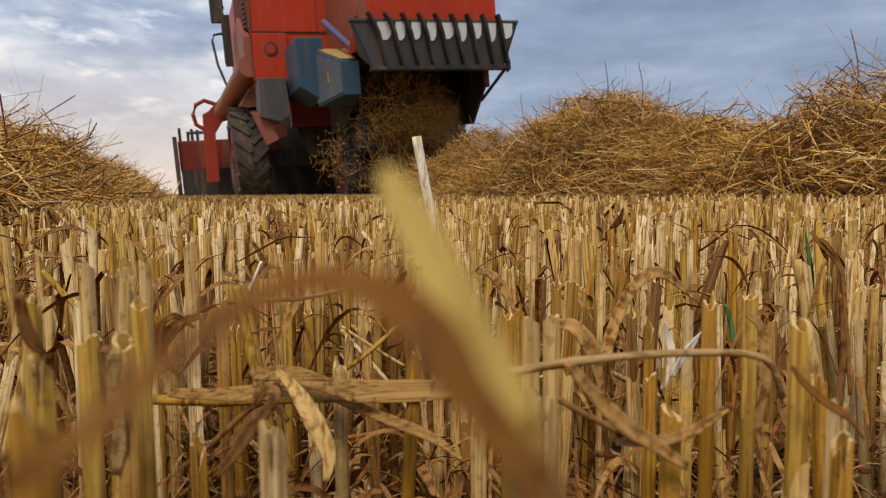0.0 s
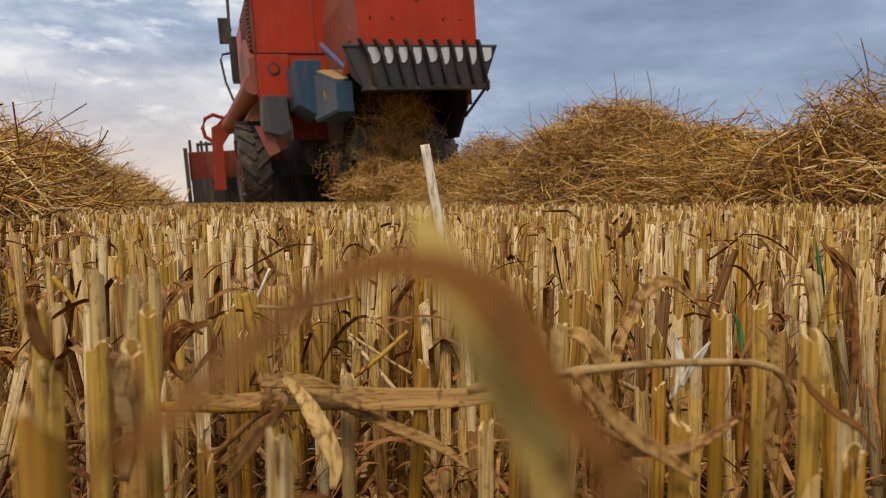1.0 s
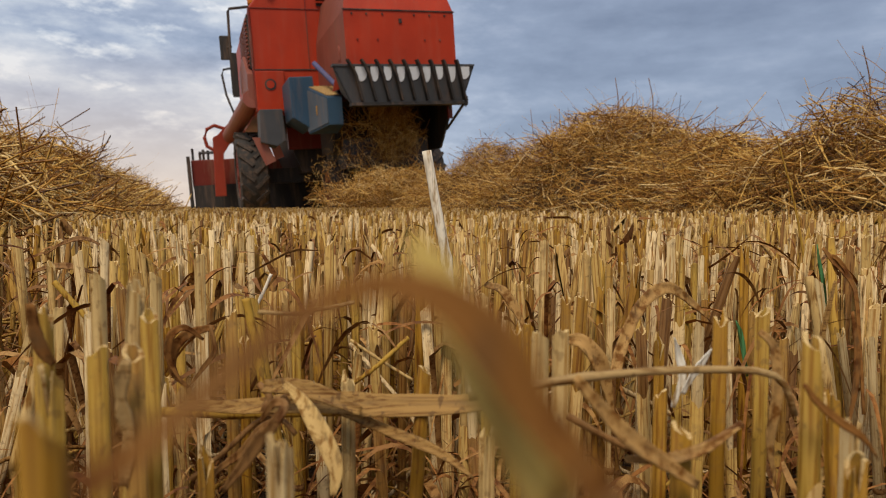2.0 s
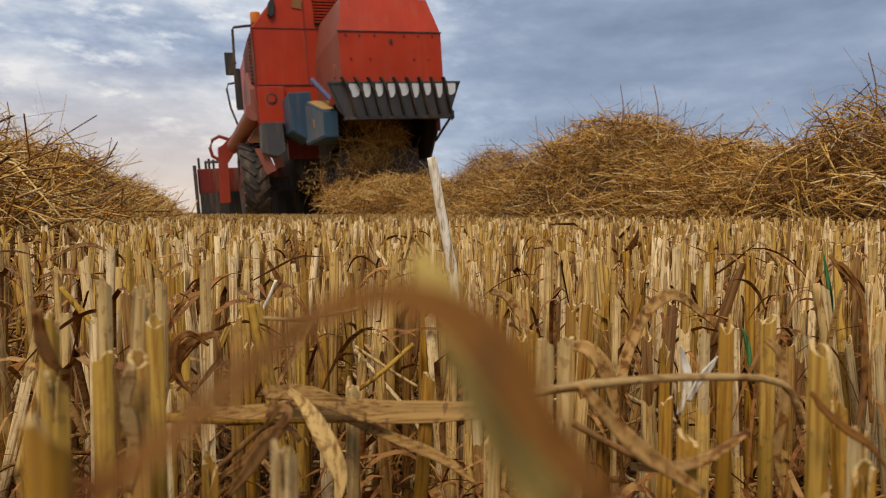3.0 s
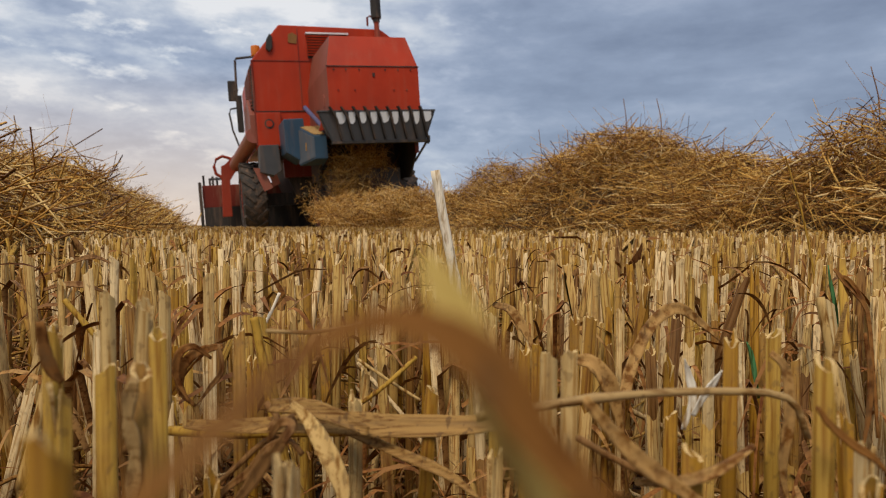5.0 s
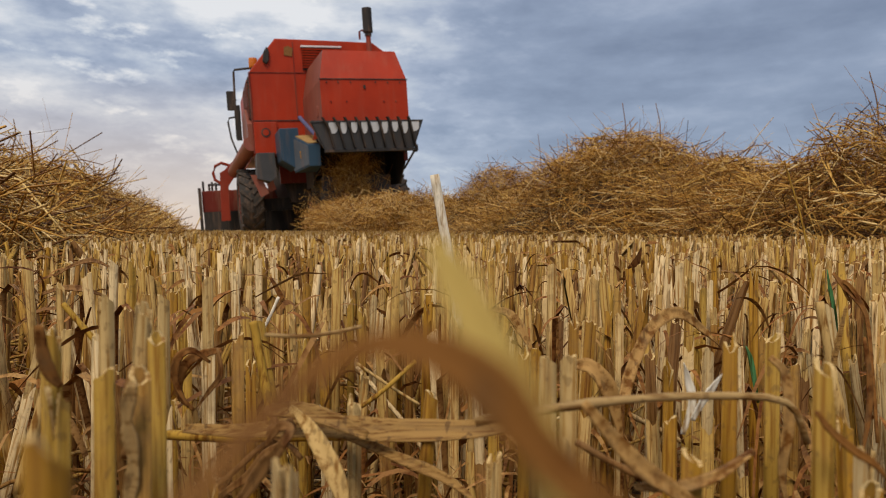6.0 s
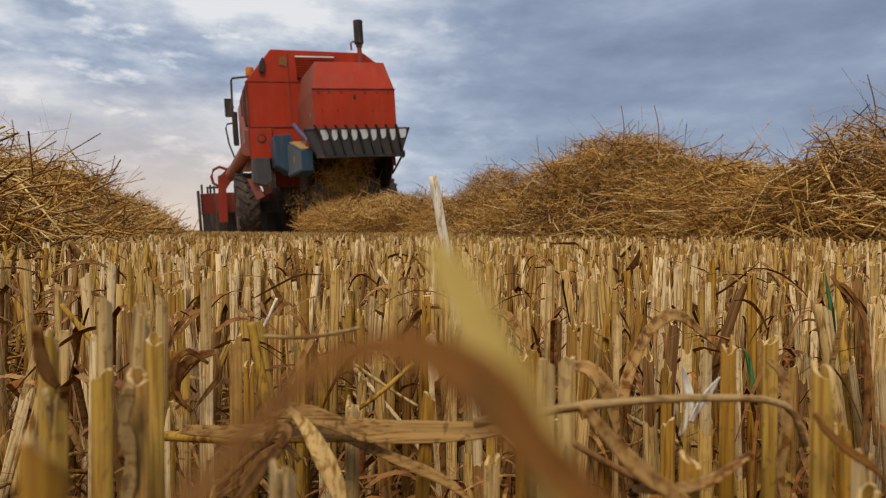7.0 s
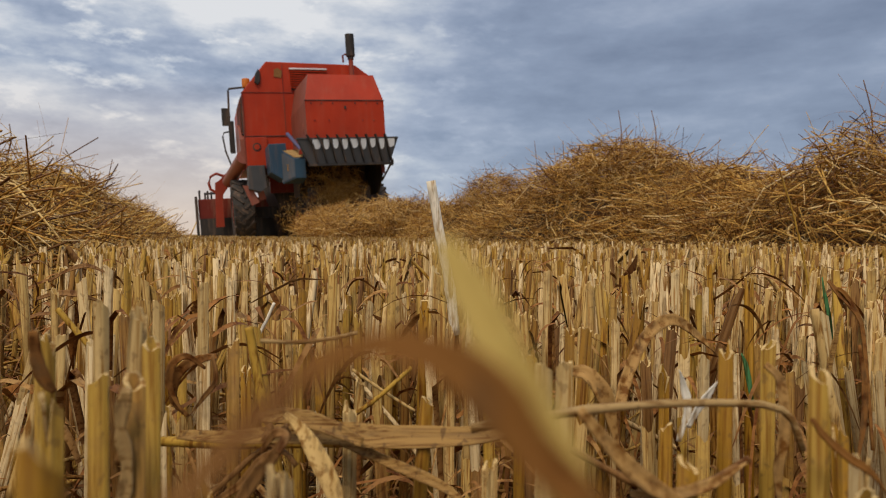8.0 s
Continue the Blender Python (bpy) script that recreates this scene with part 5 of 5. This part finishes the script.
    leaf_thing("curled_leaf", "rust-brown leaf looped round a pale stem", "dry leaf", [(-0.0844, 0.2550, 0.1234), (-0.0892, 0.2565, 0.1227), (-0.0975, 0.2580, 0.1196), (-0.1030, 0.2595, 0.1126), (-0.1033, 0.2610, 0.1044), (-0.0984, 0.2625, 0.0983)], 0.0042, M_RUST, (0.5, -1, 0.3), n=24, taper=(0.5, 1.0, 0.3))
    leaf_thing("withered_sheath", "brown papery sheath torn down a cut stem", "dry leaf", [(-0.0858, 0.1420, 0.1495), (-0.0862, 0.1435, 0.1438), (-0.0855, 0.1450, 0.1385), (-0.0842, 0.1465, 0.1354)], 0.0030, M_RUST, (0.2, -1, 0.1), n=16, taper=(0.7, 1.0, 0.5))
    for root, tip in ([(1.6620, 2.5701, 0.5356), (1.5977, 2.5309, 0.7645)], [(0.9726, 3.6248, 0.6102), (0.9665, 3.6363, 0.8531)], [(1.1671, 3.6256, 0.6254), (1.1458, 3.6363, 0.8531)], [(0.7218, 5.0205, 0.4862), (0.7092, 5.0395, 0.8868)], [(0.8491, 4.7212, 0.5069), (0.8690, 4.7371, 0.8438)], [(-1.8107, 2.8188, 0.5006), (-1.8060, 2.8249, 0.6304)]):
        bend = tuple(0.5 * (a + b) + k for a, b, k in zip(root, tip, (0.012, 0.0, 0.0)))
        straw_thing("standing_straw", "thin dark stalk sticking up out of the straw swath", "straw", [root, bend, tip], 0.0030, M_TWIG, r_end=0.0018)
    dark = leaf_thing("withered_leaf", "large brown leaf bent in an arch before the lens", "dry leaf", [(-0.00983, 0.01800, 0.16205), (-0.00863, 0.01875, 0.16287), (-0.00743, 0.01950, 0.16385), (-0.00607, 0.02025, 0.16505), (-0.00495, 0.02138, 0.16595), (-0.00367, 0.02250, 0.16670), (-0.00202, 0.02325, 0.16708), (-0.00038, 0.02325, 0.16678), (0.00097, 0.02325, 0.16595), (0.00210, 0.02325, 0.16467), (0.00308, 0.02325, 0.16303), (0.00428, 0.02325, 0.16145), (0.00593, 0.02325, 0.15957)], 0.0020, M_BROWN, (0.1, -1, 0.35), n=48, origin=(0.00593, 0.02325, 0.15957), stem=True, thick=0.0001, widths=(0.44, 0.46, 0.46, 0.44, 0.42, 0.44, 0.52, 0.66, 0.92, 0.95, 0.82, 0.68, 0.6))
    pale = leaf_thing("yellow_blade", "broad pale yellow leaf blade standing before the lens", "dry leaf", [(0.00443, 0.02550, 0.15793), (0.00323, 0.02550, 0.16025), (0.00210, 0.02550, 0.16235), (0.00120, 0.02550, 0.16437), (0.00022, 0.02550, 0.16633), (-0.00052, 0.02550, 0.16767), (-0.00090, 0.02550, 0.16850)], 0.00195, M_BLADE, (0.1, -1, 0.1), n=32, origin=(0.00443, 0.02550, 0.15793), stem=True, thick=0.0001, widths=(0.95, 1.0, 1.0, 0.95, 0.85, 0.62, 0.3))
    return dark, pale


dark_leaf, pale_leaf = build_close_things()


build_near_stubble()
build_far_stubble()
blades(2700, 0.28, 0.9, 0.02, 0.075, 0.0013, "dry_leaves", "withered brown leaves hanging among the stubble")
blades(4800, 0.8, 3.2, 0.03, 0.09, 0.0022, "dry_leaves", "withered brown leaves among the stubble rows")
blades(3600, 0.19, 0.7, 0.02, 0.06, 0.0012, "dry_leaves", "thin shrivelled brown leaf shreds tangled near the soil", 0.07)
blades(3600, 0.30, 1.1, 0.03, 0.08, 0.0026, "leaf_litter", "brown rotting leaves and chaff covering the soil", 0.03)
litter(2800, 0.30, 1.2, "straw_litter")
litter(3000, 1.2, 4.5, "straw_litter")


# ---- what moves ----
def motions():
    walk(combine, [(t, combine_pose(t)) for t, _ in ROUTE])
    for tyre, at, r in WHEELS:
        walk(tyre, [(t, pose(*at, -math.degrees(s / r), 0, 0)) for t, s in ROUTE])
    for ob, let_go, k in TUFTS:
        rng = random.Random(k)
        turn, sidew = rng.uniform(-15, 15) + (180 if k % 2 else 0), rng.uniform(-0.30, 0.25)
        inside = pose(0.3 * sidew, 1.35, 2.25, 0, 0, turn + 82)
        lip = pose(sidew, 1.12, 1.60, 10, 0, turn + 45)
        mid = pose(sidew, 0.92, 0.98, 25, rng.uniform(-15, 15), turn)
        fallen = 0.5
        land = max(let_go + fallen, 0.0)
        p = START + HEADING * (travelled(land) + 0.62 if land > 0 else 0.62 + (let_go + fallen) * 0.73) + ACROSS * (1.9 * sidew - 0.32)
        rest = pose(p.x, p.y, 0.36 + rng.uniform(-0.08, 0.12) - 0.25 * abs(sidew), rng.uniform(-20, 20), rng.uniform(-12, 12), YAW + turn)
        rows = []
        for i in range(17):
            t = i * 0.5
            if t < let_go - 0.2:
                rows.append((t, combine_pose(t) @ inside))
        for t, q in ((let_go - 0.14, inside), (let_go, lip), (let_go + 0.28, mid)):
            if 0 <= t <= 8:
                rows.append((t, combine_pose(t) @ q))
        if land <= 8:
            rows.append((land, rest))
        if not rows or rows[0][0] > 0:
            first = rest if land <= 0 else combine_pose(0) @ (inside if let_go > 0 else mid)
            rows.insert(0, (0.0, first))
        if rows[-1][0] < 8:
            rows.append((8.0, rest if land <= 8 else combine_pose(8) @ mid))
        walk(ob, rows)
    walk(falling, [(0.25 * i, combine_pose(0.25 * i) @ pose(0.03 * math.sin(i * 2.1) - 0.1, 0.98, 1.02 + 0.05 * math.sin(i * 2.6), 4 * math.sin(i * 1.7), 0, 5 * math.sin(i * 1.3))) for i in range(33)])
    walk(chaff, [(0.25 * i, combine_pose(0.25 * i) @ pose(-0.35 + 0.05 * math.sin(i * 1.9), 1.15, 0.62 + 0.04 * math.sin(i * 2.3), 6 * math.sin(i * 2.9), 0, 12 * math.sin(i * 1.1))) for i in range(33)])
    # the two nearest leaves sway in the wind: seconds, then for each sideways and up (metres) and swing (degrees)
    sway = [(0, -0.00177, -0.0001, 0, -0.00067, 0.00241, 0), (0.2, -0.00157, 0.0, 0, -0.0006, 0.00226, 0), (0.5, 0.00039, 0.00074, 0, 0.0, 0.00151, 0), (1, 0.00069, 0.00069, 0, 0.00022, 0.00108, 0), (1.5, 0.00035, 0.00039, 0, 0.00017, 0.00075, 0), (2.8, 0.0, 0.0, 0, 0.0, 0.0, 0), (3.5, 0.0, 0.0, 0, 0.0, 0.0, 0), (4.5, 0.0, -4e-05, -0.5, 5e-05, 0.00013, 0), (5.8, 0.00044, 0.0, -7.5, 0.00052, 0.00103, 0), (6.5, 0.00047, 0.0, -8, 0.0006, 0.00112, 0), (7, 0.00044, 0.0, -8, 0.0006, 0.00116, 0), (7.5, 0.00039, 0.0, -7, 0.00104, 0.00121, 0), (8, 0.00039, 0.0, -6.5, 0.00104, 0.00139, 0)]
    for leaf, i in ((dark_leaf, 1), (pale_leaf, 4)):
        at = leaf.location.copy()
        walk(leaf, [(r[0], pose(at.x + r[i], at.y, at.z + r[i + 1], 0, r[i + 2], 0)) for r in sway])


motions()
